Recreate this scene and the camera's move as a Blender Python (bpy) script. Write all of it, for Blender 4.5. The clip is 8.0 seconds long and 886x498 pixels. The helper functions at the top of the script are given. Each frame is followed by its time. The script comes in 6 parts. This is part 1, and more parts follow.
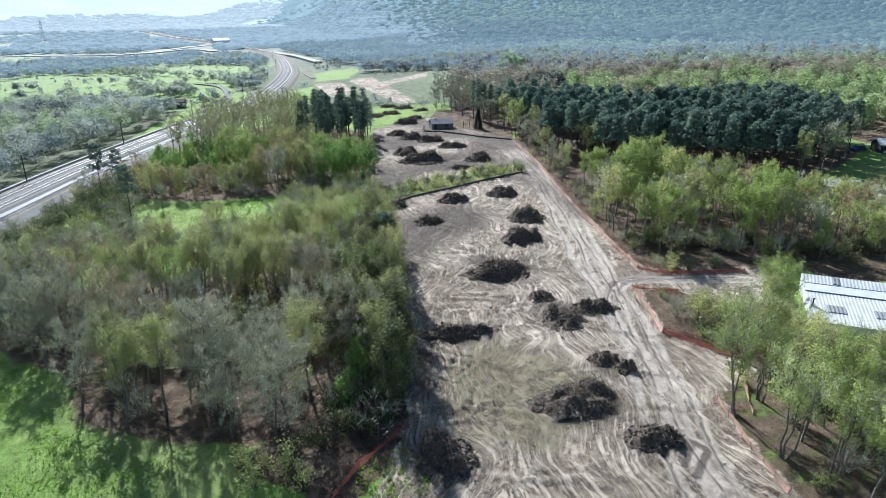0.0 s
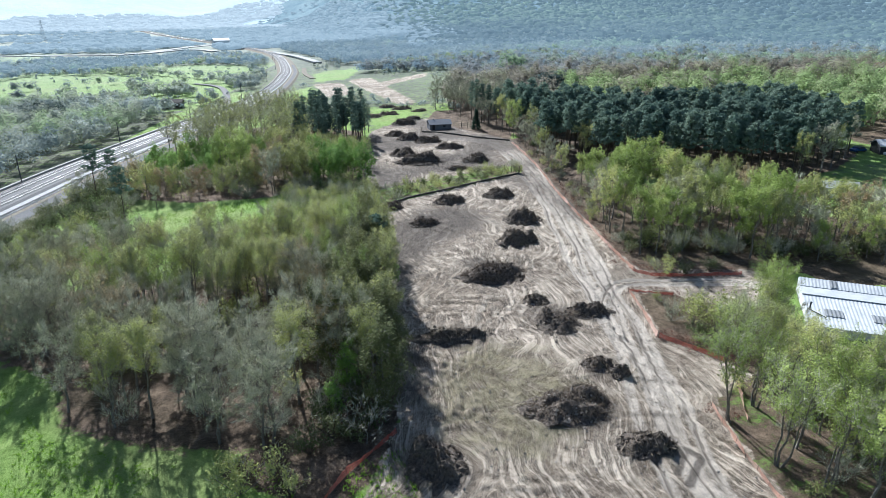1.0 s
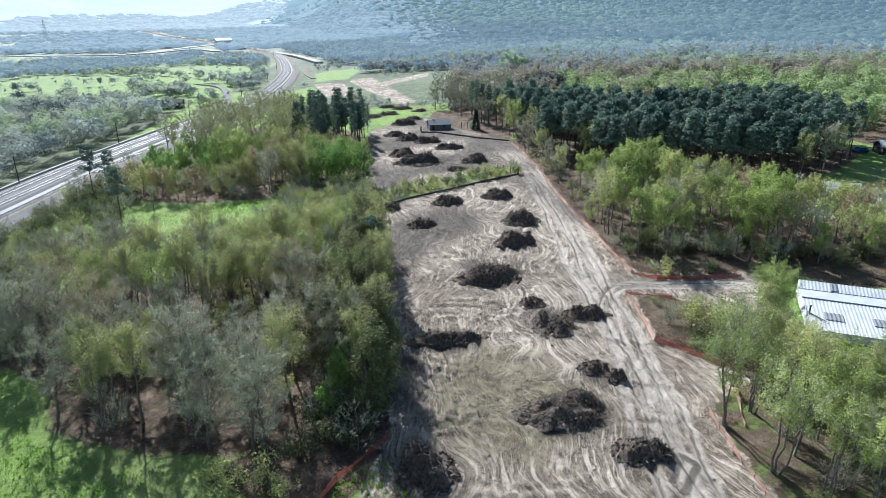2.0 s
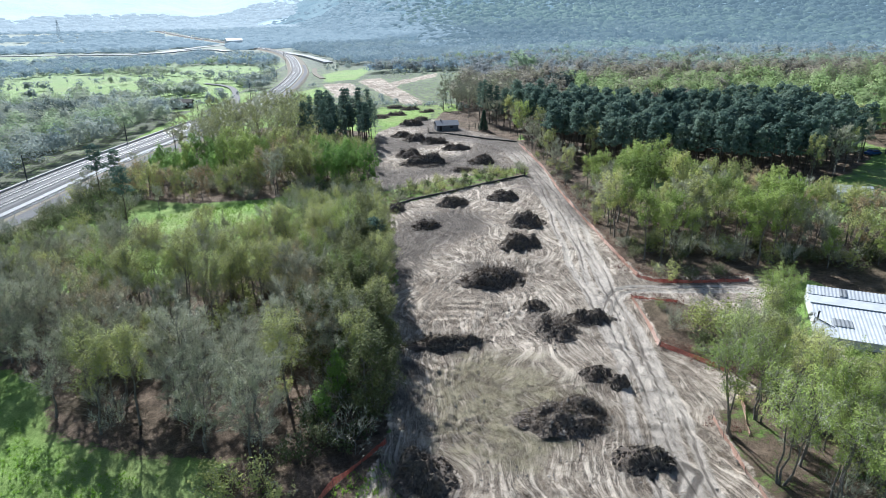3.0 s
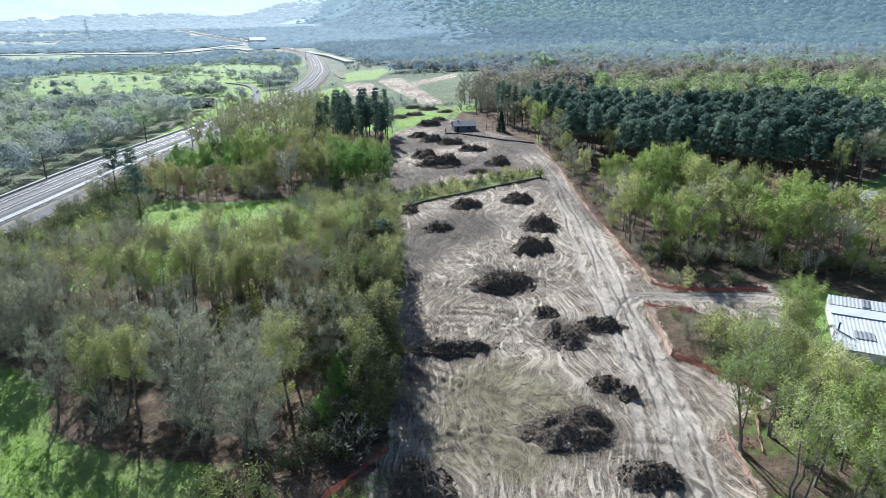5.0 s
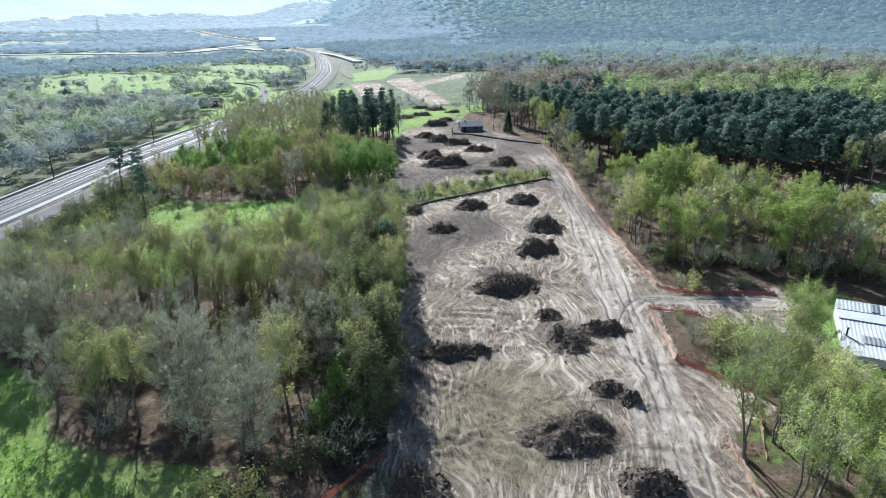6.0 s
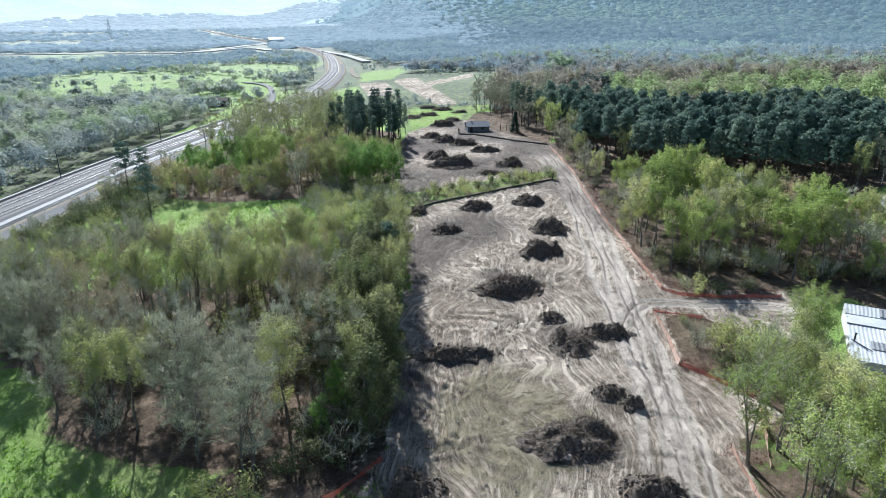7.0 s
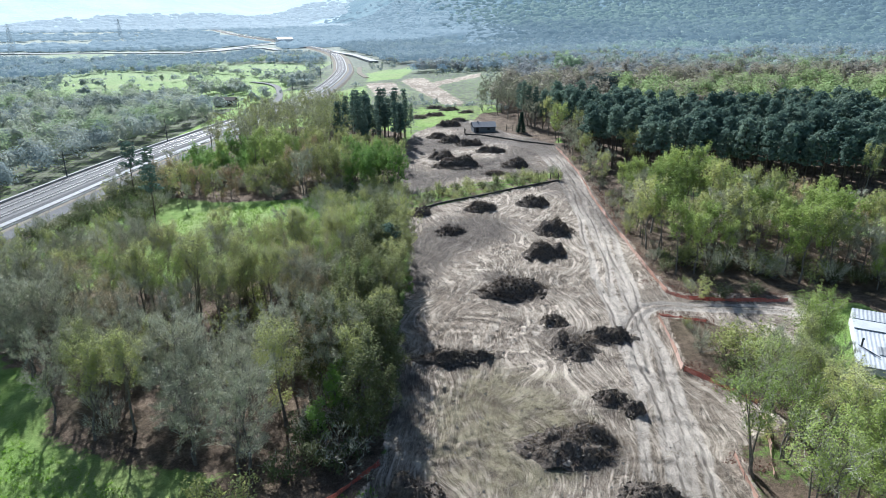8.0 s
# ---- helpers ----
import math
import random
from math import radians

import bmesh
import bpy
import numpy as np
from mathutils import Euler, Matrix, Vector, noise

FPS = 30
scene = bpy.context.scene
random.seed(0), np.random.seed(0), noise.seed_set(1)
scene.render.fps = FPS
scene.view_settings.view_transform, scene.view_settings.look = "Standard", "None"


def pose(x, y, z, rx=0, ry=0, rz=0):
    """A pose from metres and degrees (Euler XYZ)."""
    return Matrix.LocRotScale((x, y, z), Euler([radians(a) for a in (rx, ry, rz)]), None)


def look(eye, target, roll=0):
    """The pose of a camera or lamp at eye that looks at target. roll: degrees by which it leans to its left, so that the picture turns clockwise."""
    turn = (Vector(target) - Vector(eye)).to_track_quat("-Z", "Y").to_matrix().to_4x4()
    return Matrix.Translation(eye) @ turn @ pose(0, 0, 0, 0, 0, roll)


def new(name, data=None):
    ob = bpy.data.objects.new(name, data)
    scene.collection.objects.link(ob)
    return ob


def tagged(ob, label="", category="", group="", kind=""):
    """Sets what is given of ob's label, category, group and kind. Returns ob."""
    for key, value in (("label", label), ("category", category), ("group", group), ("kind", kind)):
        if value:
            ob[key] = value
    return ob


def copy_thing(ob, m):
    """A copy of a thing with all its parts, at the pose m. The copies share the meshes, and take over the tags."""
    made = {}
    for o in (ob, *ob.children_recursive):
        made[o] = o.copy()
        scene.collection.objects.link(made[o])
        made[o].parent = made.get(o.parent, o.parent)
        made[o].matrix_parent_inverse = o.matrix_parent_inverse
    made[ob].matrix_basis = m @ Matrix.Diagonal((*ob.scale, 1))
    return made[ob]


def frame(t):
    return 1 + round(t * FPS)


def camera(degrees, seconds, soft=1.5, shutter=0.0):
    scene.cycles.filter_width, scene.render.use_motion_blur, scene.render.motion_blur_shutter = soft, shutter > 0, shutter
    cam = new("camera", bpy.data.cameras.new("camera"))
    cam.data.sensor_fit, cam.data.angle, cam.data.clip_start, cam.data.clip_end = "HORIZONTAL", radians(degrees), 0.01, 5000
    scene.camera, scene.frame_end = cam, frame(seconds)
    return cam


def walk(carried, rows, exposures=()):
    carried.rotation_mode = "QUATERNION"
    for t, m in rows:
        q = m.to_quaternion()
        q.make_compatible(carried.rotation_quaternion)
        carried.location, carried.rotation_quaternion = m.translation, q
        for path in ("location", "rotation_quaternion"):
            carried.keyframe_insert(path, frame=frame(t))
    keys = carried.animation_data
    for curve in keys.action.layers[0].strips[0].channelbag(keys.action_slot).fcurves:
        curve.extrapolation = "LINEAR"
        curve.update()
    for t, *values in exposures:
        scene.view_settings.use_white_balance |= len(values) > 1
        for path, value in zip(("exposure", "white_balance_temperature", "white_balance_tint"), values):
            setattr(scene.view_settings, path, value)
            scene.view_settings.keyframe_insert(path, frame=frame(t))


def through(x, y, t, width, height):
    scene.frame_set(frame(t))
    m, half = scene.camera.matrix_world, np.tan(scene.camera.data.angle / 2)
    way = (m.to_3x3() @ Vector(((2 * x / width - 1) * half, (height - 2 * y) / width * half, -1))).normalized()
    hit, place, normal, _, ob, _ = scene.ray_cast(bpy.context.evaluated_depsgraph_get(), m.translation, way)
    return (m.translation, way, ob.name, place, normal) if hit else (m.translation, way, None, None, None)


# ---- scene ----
cam = camera(68.7, 8.0, soft=0.6)
PATH = [
    (0, look((-4.479, -0.789, 39.719), (3.110, 92.601, 4.781), -0.044)),
    (0.5, look((-3.900, -0.338, 39.712), (3.601, 93.071, 4.807), -0.083)),
    (1, look((-3.343, 0.126, 39.708), (4.113, 93.537, 4.799), -0.003)),
    (1.5, look((-2.820, 0.582, 39.709), (4.565, 93.983, 4.756), -0.025)),
    (3, look((-1.283, 1.791, 39.662), (4.322, 95.342, 4.779), -0.002)),
    (3.5, look((-0.843, 2.171, 39.653), (3.805, 95.771, 4.760), -0.003)),
    (4, look((-0.396, 2.534, 39.646), (3.447, 96.179, 4.778), 0.003)),
    (4.5, look((0.007, 2.915, 39.630), (3.151, 96.581, 4.748), 0.040)),
    (6, look((1.261, 3.976, 39.624), (2.377, 97.677, 4.711), 0.041)),
    (6.5, look((1.681, 4.324, 39.620), (2.182, 98.029, 4.705), 0.005)),
    (7, look((2.081, 4.675, 39.633), (1.909, 98.374, 4.698), 0.041)),
    (7.5, look((2.481, 5.061, 39.636), (1.665, 98.741, 4.660), 0.035)),
    (8, look((2.931, 5.413, 39.649), (1.523, 99.090, 4.682), 0.026)),
]
walk(cam, PATH, [(0, 0.93, 5550, 9), (8, 0.93, 5550, 9)])

# world, sun and exposure
SUN_AZ = radians(-19.5)
SUN_EL = radians(36.0)
world = bpy.data.worlds.new("world")
scene.world = world
world.use_nodes = True
wn = world.node_tree
sky = wn.nodes.new("ShaderNodeTexSky")
sky.sky_type = "NISHITA"
sky.sun_disc = False
sky.sun_elevation = SUN_EL
sky.sun_rotation = SUN_AZ
sky.air_density = 1.2
sky.dust_density = 1.0
wn.nodes["Background"].inputs["Strength"].default_value = 0.054
wn.links.new(sky.outputs["Color"], wn.nodes["Background"].inputs["Color"])
sun = new("sun", bpy.data.lights.new("sun", "SUN"))
sun.data.energy = 5.0
sun.data.angle = radians(0.6)
sun.data.color = (1.0, 0.95, 0.87)
SUN_DIR = Vector((math.sin(SUN_AZ) * math.cos(SUN_EL), math.cos(SUN_AZ) * math.cos(SUN_EL), math.sin(SUN_EL)))
sun.matrix_basis = look(tuple(SUN_DIR * 300), (0, 0, 0))


# ---------------------------------------------------------------- materials
class Nodes:
    """A small builder for node materials."""

    def __init__(self, name):
        self.mat = bpy.data.materials.new(name)
        self.mat.use_nodes = True
        self.tree = self.mat.node_tree
        self.bsdf = self.tree.nodes["Principled BSDF"]
        self.out = self.tree.nodes["Material Output"]
        self.place = self.add("ShaderNodeNewGeometry").outputs["Position"]

    def add(self, kind, **values):
        node = self.tree.nodes.new(kind)
        for key, value in values.items():
            node.inputs[key].default_value = value
        return node

    def link(self, a, b):
        self.tree.links.new(a, b)

    def bent(self, scale, amount):
        """Places shifted sideways by a slow noise, so that streaks run in curves."""
        node = self.add("ShaderNodeTexNoise", Scale=scale, Detail=2.0)
        self.link(self.place, node.inputs["Vector"])
        move = self.add("ShaderNodeVectorMath")
        move.operation = "MULTIPLY_ADD"
        move.inputs[1].default_value = (amount, amount, 0)
        self.link(node.outputs["Color"], move.inputs[0])
        self.link(self.place, move.inputs[2])
        return move.outputs["Vector"]

    def noise(self, scale, detail=4.0, stretch=None, turn=0.0, rough=0.55, warp=0.0, src=None):
        node = self.add("ShaderNodeTexNoise", Scale=scale, Detail=detail, Roughness=rough, Distortion=warp)
        src = src or self.place
        if stretch:
            m = self.add("ShaderNodeMapping", Scale=stretch, Rotation=(0, 0, radians(turn)))
            self.link(src, m.inputs["Vector"])
            src = m.outputs["Vector"]
        self.link(src, node.inputs["Vector"])
        return node.outputs["Fac"]

    def ramp(self, fac, stops):
        node = self.tree.nodes.new("ShaderNodeValToRGB")
        els = node.color_ramp.elements
        while len(els) < len(stops):
            els.new(0.5)
        for el, (at, col) in zip(els, stops):
            el.position = at
            el.color = (*col, 1) if len(col) == 3 else col
        self.link(fac, node.inputs["Fac"])
        return node.outputs["Color"]

    def math(self, op, a, b, clamp=False):
        node = self.tree.nodes.new("ShaderNodeMath")
        node.operation = op
        node.use_clamp = clamp
        for i, v in enumerate((a, b)):
            if isinstance(v, (int, float)):
                node.inputs[i].default_value = v
            else:
                self.link(v, node.inputs[i])
        return node.outputs["Value"]

    def mix(self, fac, a, b):
        node = self.tree.nodes.new("ShaderNodeMix")
        node.data_type = "RGBA"
        for sock, v in ((node.inputs[0], fac), (node.inputs[6], a), (node.inputs[7], b)):
            if isinstance(v, (int, float)):
                sock.default_value = v
            elif isinstance(v, tuple):
                sock.default_value = (*v, 1)
            else:
                self.link(v, sock)
        return node.outputs[2]

    def edge(self, value, lo, hi):
        node = self.tree.nodes.new("ShaderNodeMapRange")
        node.interpolation_type = "SMOOTHSTEP"
        node.inputs["From Min"].default_value = lo
        node.inputs["From Max"].default_value = hi
        self.link(value, node.inputs["Value"])
        return node.outputs["Result"]

    def bump(self, height, strength, distance):
        node = self.add("ShaderNodeBump", Strength=strength, Distance=distance)
        self.link(height, node.inputs["Height"])
        self.link(node.outputs["Normal"], self.bsdf.inputs["Normal"])

    def done(self, colour, rough=0.85, metal=0.0, spec=0.3):
        if isinstance(colour, tuple):
            self.bsdf.inputs["Base Color"].default_value = (*colour, 1)
        else:
            self.link(colour, self.bsdf.inputs["Base Color"])
        self.bsdf.inputs["Roughness"].default_value = rough
        self.bsdf.inputs["Metallic"].default_value = metal
        self.bsdf.inputs["Specular IOR Level"].default_value = spec
        return self.mat


def plain(name, dark, light, scale=3.0, rough=0.8, metal=0.0, bump=0.25, depth=0.02, stretch=None):
    n = Nodes(name)
    a = n.noise(scale, 5, stretch)
    b = n.noise(scale * 6, 3, stretch)
    f = n.math("ADD", n.math("MULTIPLY", a, 0.65), n.math("MULTIPLY", b, 0.35))
    n.bump(f, bump, depth)
    return n.done(n.ramp(f, [(0.33, dark), (0.67, light)]), rough, metal)


def leafy(name, stops, through=0.35, rough=0.55):
    n = Nodes(name)
    info = n.tree.nodes.new("ShaderNodeObjectInfo")
    isl = n.tree.nodes.new("ShaderNodeNewGeometry")
    f = n.math("ADD", n.math("MULTIPLY", info.outputs["Random"], 0.75), n.math("MULTIPLY", isl.outputs["Random Per Island"], 0.25))
    col = n.ramp(f, stops)
    n.done(col, max(rough, 0.75), 0.0, 0.06)
    if through:
        tr = n.tree.nodes.new("ShaderNodeBsdfTranslucent")
        n.link(col, tr.inputs["Color"])
        mx = n.tree.nodes.new("ShaderNodeMixShader")
        mx.inputs[0].default_value = through
        n.link(n.bsdf.outputs[0], mx.inputs[1])
        n.link(tr.outputs[0], mx.inputs[2])
        n.link(mx.outputs[0], n.out.inputs["Surface"])
    return n.mat


def ground_material():
    n = Nodes("ground_soil_grass")

    def mask(name):
        att = n.tree.nodes.new("ShaderNodeAttribute")
        att.attribute_name = name
        sep = n.tree.nodes.new("ShaderNodeSeparateColor")
        n.link(att.outputs["Color"], sep.inputs[0])
        return sep.outputs
    zone, wear_shade = mask("zone"), mask("wear_shade")
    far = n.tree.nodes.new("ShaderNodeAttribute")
    far.attribute_name = "haze_tone"
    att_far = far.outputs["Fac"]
    big = n.noise(0.05, 4)
    mid = n.noise(0.45, 6, rough=0.65)
    fine = n.noise(3.2, 6, rough=0.75)
    grit = n.noise(11.0, 4, rough=0.8)
    wob = n.math("ADD", n.math("MULTIPLY", mid, 0.6), n.math("MULTIPLY", fine, 0.4))
    wob = n.math("MULTIPLY", n.math("SUBTRACT", wob, 0.5), 1.6)
    # soil, scraped lengthways and in arcs by machines
    swing = n.bent(0.045, 22.0)
    s1 = n.noise(1.0, 8, (1.5, 0.10, 1), 6, 0.75, 0.2, swing)
    s2 = n.noise(1.0, 8, (1.6, 0.11, 1), 40, 0.75, 0.4, swing)
    s3 = n.noise(1.0, 8, (1.6, 0.12, 1), -55, 0.75, 0.4, swing)
    pick = n.edge(n.noise(0.07, 3, warp=0.5), 0.44, 0.56)
    pick2 = n.edge(n.noise(0.10, 3, (1, 1, 1), 60, warp=0.5), 0.50, 0.6)
    ma = n.tree.nodes.new("ShaderNodeMix")
    n.link(pick, ma.inputs[0]); n.link(s1, ma.inputs[2]); n.link(s2, ma.inputs[3])
    mb = n.tree.nodes.new("ShaderNodeMix")
    n.link(pick2, mb.inputs[0]); n.link(ma.outputs[0], mb.inputs[2]); n.link(s3, mb.inputs[3])
    streak = mb.outputs[0]
    blot = n.math("ADD", n.math("MULTIPLY", mid, 0.55), n.math("MULTIPLY", fine, 0.45))
    blot = n.math("ADD", n.math("MULTIPLY", blot, 0.55), n.math("MULTIPLY", grit, 0.45))
    tone = n.math("ADD", n.math("MULTIPLY", streak, 0.4), n.math("MULTIPLY", blot, 0.6))
    soil = n.ramp(tone, [(0.405, (0.04, 0.031, 0.024)), (0.45, (0.17, 0.135, 0.10)), (0.485, (0.38, 0.315, 0.245)), (0.525, (0.60, 0.51, 0.405)), (0.575, (0.80, 0.70, 0.57))])
    # dark scrape lines, with the shade inside the furrows painted into the soil
    line = n.math("SUBTRACT", 1.0, n.edge(n.math("ABSOLUTE", n.math("SUBTRACT", streak, 0.5), 0), 0.0, 0.024))
    soil = n.mix(n.math("MULTIPLY", line, n.math("MULTIPLY", n.edge(n.noise(0.3, 3), 0.40, 0.56), 0.95)), soil, (0.05, 0.04, 0.033))
    soil = n.mix(n.edge(n.noise(0.09, 5, warp=0.8, rough=0.65), 0.46, 0.64), soil, n.mix(0.46, soil, (0.17, 0.135, 0.10)))
    rut = n.tree.nodes.new("ShaderNodeAttribute")
    rut.attribute_name = "rut"
    # packed pale wheel tracks, turned-up dark soil along with painted relief shade, sparse weeds
    soil = n.mix(n.math("MULTIPLY", n.edge(n.math("ADD", wear_shade[0], n.math("MULTIPLY", wob, 0.5)), 0.3, 0.8), 0.8), soil, n.ramp(blot, [(0.38, (0.27, 0.23, 0.19)), (0.56, (0.74, 0.66, 0.56))]))
    soil = n.mix(n.math("MULTIPLY", n.edge(n.math("ADD", wear_shade[1], wob), 0.35, 0.75), 0.8), soil, n.ramp(blot, [(0.35, (0.035, 0.03, 0.026)), (0.65, (0.16, 0.135, 0.115))]))
    soil = n.mix(n.math("MULTIPLY", n.edge(n.math("ADD", rut.outputs["Fac"], n.math("MULTIPLY", wob, 0.6)), 0.35, 0.75), 0.7), soil, (0.10, 0.082, 0.068))
    weeds = n.ramp(blot, [(0.42, (0.06, 0.056, 0.026)), (0.5, (0.185, 0.168, 0.09)), (0.58, (0.40, 0.35, 0.225))])
    soil = n.mix(n.math("MULTIPLY", n.edge(n.math("ADD", wear_shade[2], n.math("MULTIPLY", wob, 1.3)), 0.3, 0.8), 0.8), soil, weeds)
    # grass, with paler and mossy patches
    grass = n.ramp(blot, [(0.36, (0.06, 0.115, 0.022)), (0.47, (0.21, 0.335, 0.07)), (0.60, (0.39, 0.51, 0.165))])
    grass = n.mix(n.edge(big, 0.45, 0.65), grass, n.mix(0.4, grass, (0.32, 0.33, 0.15)))
    # leaf litter under the trees
    litter = n.ramp(blot, [(0.40, (0.03, 0.024, 0.018)), (0.5, (0.145, 0.105, 0.072)), (0.60, (0.34, 0.255, 0.18))])
    litter = n.mix(n.edge(big, 0.5, 0.7), litter, n.mix(0.22, litter, (0.12, 0.13, 0.05)))
    # scrub of far country
    scrub = n.ramp(n.math("ADD", n.math("MULTIPLY", n.noise(0.02, 6), 0.5), n.math("MULTIPLY", n.noise(0.25, 5), 0.5)), [(0.38, (0.075, 0.085, 0.065)), (0.52, (0.14, 0.15, 0.105)), (0.64, (0.22, 0.24, 0.15))])
    d = n.edge(n.math("ADD", zone[0], wob), 0.40, 0.60)
    l = n.edge(n.math("ADD", zone[1], wob), 0.40, 0.60)
    s = n.edge(n.math("ADD", zone[2], wob), 0.40, 0.60)
    col = n.mix(s, grass, scrub)
    # aerial haze painted into the colour: far ground fades to pale grey-blue
    haze_tone = n.mix(n.noise(0.03, 5), (0.22, 0.26, 0.235), (0.42, 0.45, 0.38))
    col = n.mix(att_far, col, haze_tone)
    col = n.mix(l, col, litter)
    col = n.mix(d, col, soil)
    h = n.math("ADD", n.math("MULTIPLY", streak, 0.45), n.math("MULTIPLY", blot, 0.55))
    h = n.math("SUBTRACT", h, n.math("MULTIPLY", line, 0.06))
    # ribs pressed in by the tracks of machines, in bands
    wave = n.add("ShaderNodeTexWave", Scale=1.5, Distortion=1.2, Detail=2.0)
    turned = n.add("ShaderNodeMapping", Rotation=(0, 0, radians(62)))
    n.link(n.place, turned.inputs["Vector"])
    n.link(turned.outputs["Vector"], wave.inputs["Vector"])
    band = n.math("MULTIPLY", n.edge(n.noise(1.0, 2, (0.5, 0.05, 1), -28), 0.5, 0.56), n.edge(n.noise(0.06, 2), 0.47, 0.55))
    h = n.math("ADD", h, n.math("MULTIPLY", n.math("MULTIPLY", wave.outputs["Fac"], band), 0.045))
    n.bump(h, 1.0, 0.85)
    return n.done(col, 0.92, 0.0, 0.15)


M_GROUND = ground_material()
M_BARK = plain("bark_grey_oak", (0.075, 0.068, 0.058), (0.26, 0.24, 0.205), 5.0, 0.9, bump=0.5)
M_BARK_DARK = plain("bark_dark", (0.05, 0.04, 0.032), (0.14, 0.11, 0.085), 5.0, 0.9, bump=0.5)
M_TWIG = leafy("twig_lichen_grey", [(0.0, (0.31, 0.305, 0.225)), (0.5, (0.44, 0.435, 0.33)), (1.0, (0.57, 0.56, 0.44))], 0.0, 0.9)
M_OLIVE = leafy("leaf_young_olive", [(0.0, (0.26, 0.29, 0.105)), (0.5, (0.38, 0.405, 0.145)), (1.0, (0.53, 0.54, 0.205))], 0.34)
M_GREEN = leafy("leaf_fresh_green", [(0.0, (0.16, 0.22, 0.06)), (0.5, (0.29, 0.37, 0.10)), (1.0, (0.42, 0.485, 0.16))], 0.34)
M_BRIGHT = leafy("leaf_vivid_green", [(0.0, (0.14, 0.245, 0.06)), (0.5, (0.21, 0.335, 0.085)), (1.0, (0.29, 0.42, 0.115))], 0.38)
M_RUST = leafy("leaf_bud_brown", [(0.0, (0.30, 0.21, 0.125)), (0.5, (0.385, 0.295, 0.16)), (1.0, (0.46, 0.39, 0.185))], 0.32)
M_GREYLEAF = leafy("leaf_bud_grey", [(0.0, (0.25, 0.27, 0.165)), (0.5, (0.35, 0.37, 0.23)), (1.0, (0.47, 0.485, 0.31))], 0.32)
M_PINE = leafy("needle_dark_green", [(0.0, (0.085, 0.135, 0.11)), (0.5, (0.14, 0.20, 0.155)), (1.0, (0.21, 0.275, 0.205))], 0.32, 0.8)
M_FIR = leafy("needle_blue_green", [(0.0, (0.03, 0.06, 0.045)), (1.0, (0.06, 0.11, 0.075))], 0.15, 0.5)
M_DULL = leafy("leaf_dull_green", [(0.0, (0.10, 0.115, 0.05)), (0.5, (0.145, 0.16, 0.065)), (1.0, (0.21, 0.22, 0.09))], 0.26)
M_SHRUB = leafy("leaf_broom_dark", [(0.0, (0.075, 0.10, 0.042)), (0.5, (0.13, 0.155, 0.068)), (1.0, (0.21, 0.215, 0.11))], 0.4)
M_MOUND = plain("spoil_dark_soil", (0.022, 0.018, 0.015), (0.21, 0.172, 0.138), 2.6, 0.95, bump=1.0, depth=0.3)
M_STICK = leafy("cut_branch_brown", [(0.0, (0.09, 0.07, 0.052)), (0.5, (0.22, 0.175, 0.13)), (1.0, (0.46, 0.39, 0.30))], 0.0, 0.9)
M_CLOD = leafy("root_and_clod", [(0.0, (0.045, 0.038, 0.032)), (0.5, (0.15, 0.128, 0.105)), (1.0, (0.45, 0.40, 0.34))], 0.0, 0.95)
M_ORANGE = leafy("orange_plastic_net", [(0.0, (0.62, 0.34, 0.24)), (1.0, (0.78, 0.56, 0.46))], 0.25, 0.5)
M_RED = leafy("red_plastic_net", [(0.0, (0.42, 0.09, 0.065)), (1.0, (0.58, 0.20, 0.15))], 0.25, 0.6)
M_POST = plain("post_wood_weathered", (0.07, 0.06, 0.05), (0.20, 0.175, 0.145), 6.0)
M_STONE = plain("stone_dark_mossy", (0.045, 0.04, 0.035), (0.17, 0.155, 0.13), 2.5, 0.95, bump=0.6, depth=0.05)
M_BALLAST = plain("ballast_grey", (0.10, 0.098, 0.095), (0.22, 0.215, 0.21), 4.0, 0.95, bump=0.6, depth=0.05)
M_CONCRETE = plain("concrete_pale", (0.24, 0.24, 0.235), (0.40, 0.40, 0.39), 1.5, 0.85)
M_ASPHALT = plain("asphalt_grey", (0.075, 0.075, 0.078), (0.14, 0.14, 0.14), 2.0, 0.9)
M_RAIL = plain("rail_steel", (0.30, 0.29, 0.28), (0.55, 0.54, 0.53), 8.0, 0.35, 0.9, 0.1)
M_PYLON = plain("pylon_steel_pale", (0.42, 0.46, 0.48), (0.55, 0.58, 0.60), 4.0, 0.6, 0.0, 0.1)
M_STEEL = plain("galvanised_steel", (0.35, 0.36, 0.37), (0.55, 0.56, 0.57), 4.0, 0.45, 0.7, 0.1)
M_EARTH = plain("embankment_earth", (0.12, 0.10, 0.075), (0.26, 0.23, 0.17), 0.8, 0.95, bump=0.6, depth=0.1)
M_SHEET = plain("roof_sheet_pale", (0.40, 0.42, 0.435), (0.56, 0.575, 0.58), 0.7, 0.55, 0.0, 0.05)
M_SKYLIGHT = plain("roof_skylight_grey", (0.17, 0.18, 0.185), (0.27, 0.28, 0.285), 1.5, 0.4)
M_WALLW = plain("wall_render_white", (0.50, 0.51, 0.52), (0.70, 0.70, 0.69), 1.2, 0.85)
M_DARKBASE = plain("wall_dark_base", (0.03, 0.035, 0.04), (0.07, 0.075, 0.08), 1.2, 0.8)
M_BOARD = plain("timber_boards_pale", (0.30, 0.23, 0.17), (0.52, 0.43, 0.34), 1.5, 0.85, stretch=(1, 6, 1))
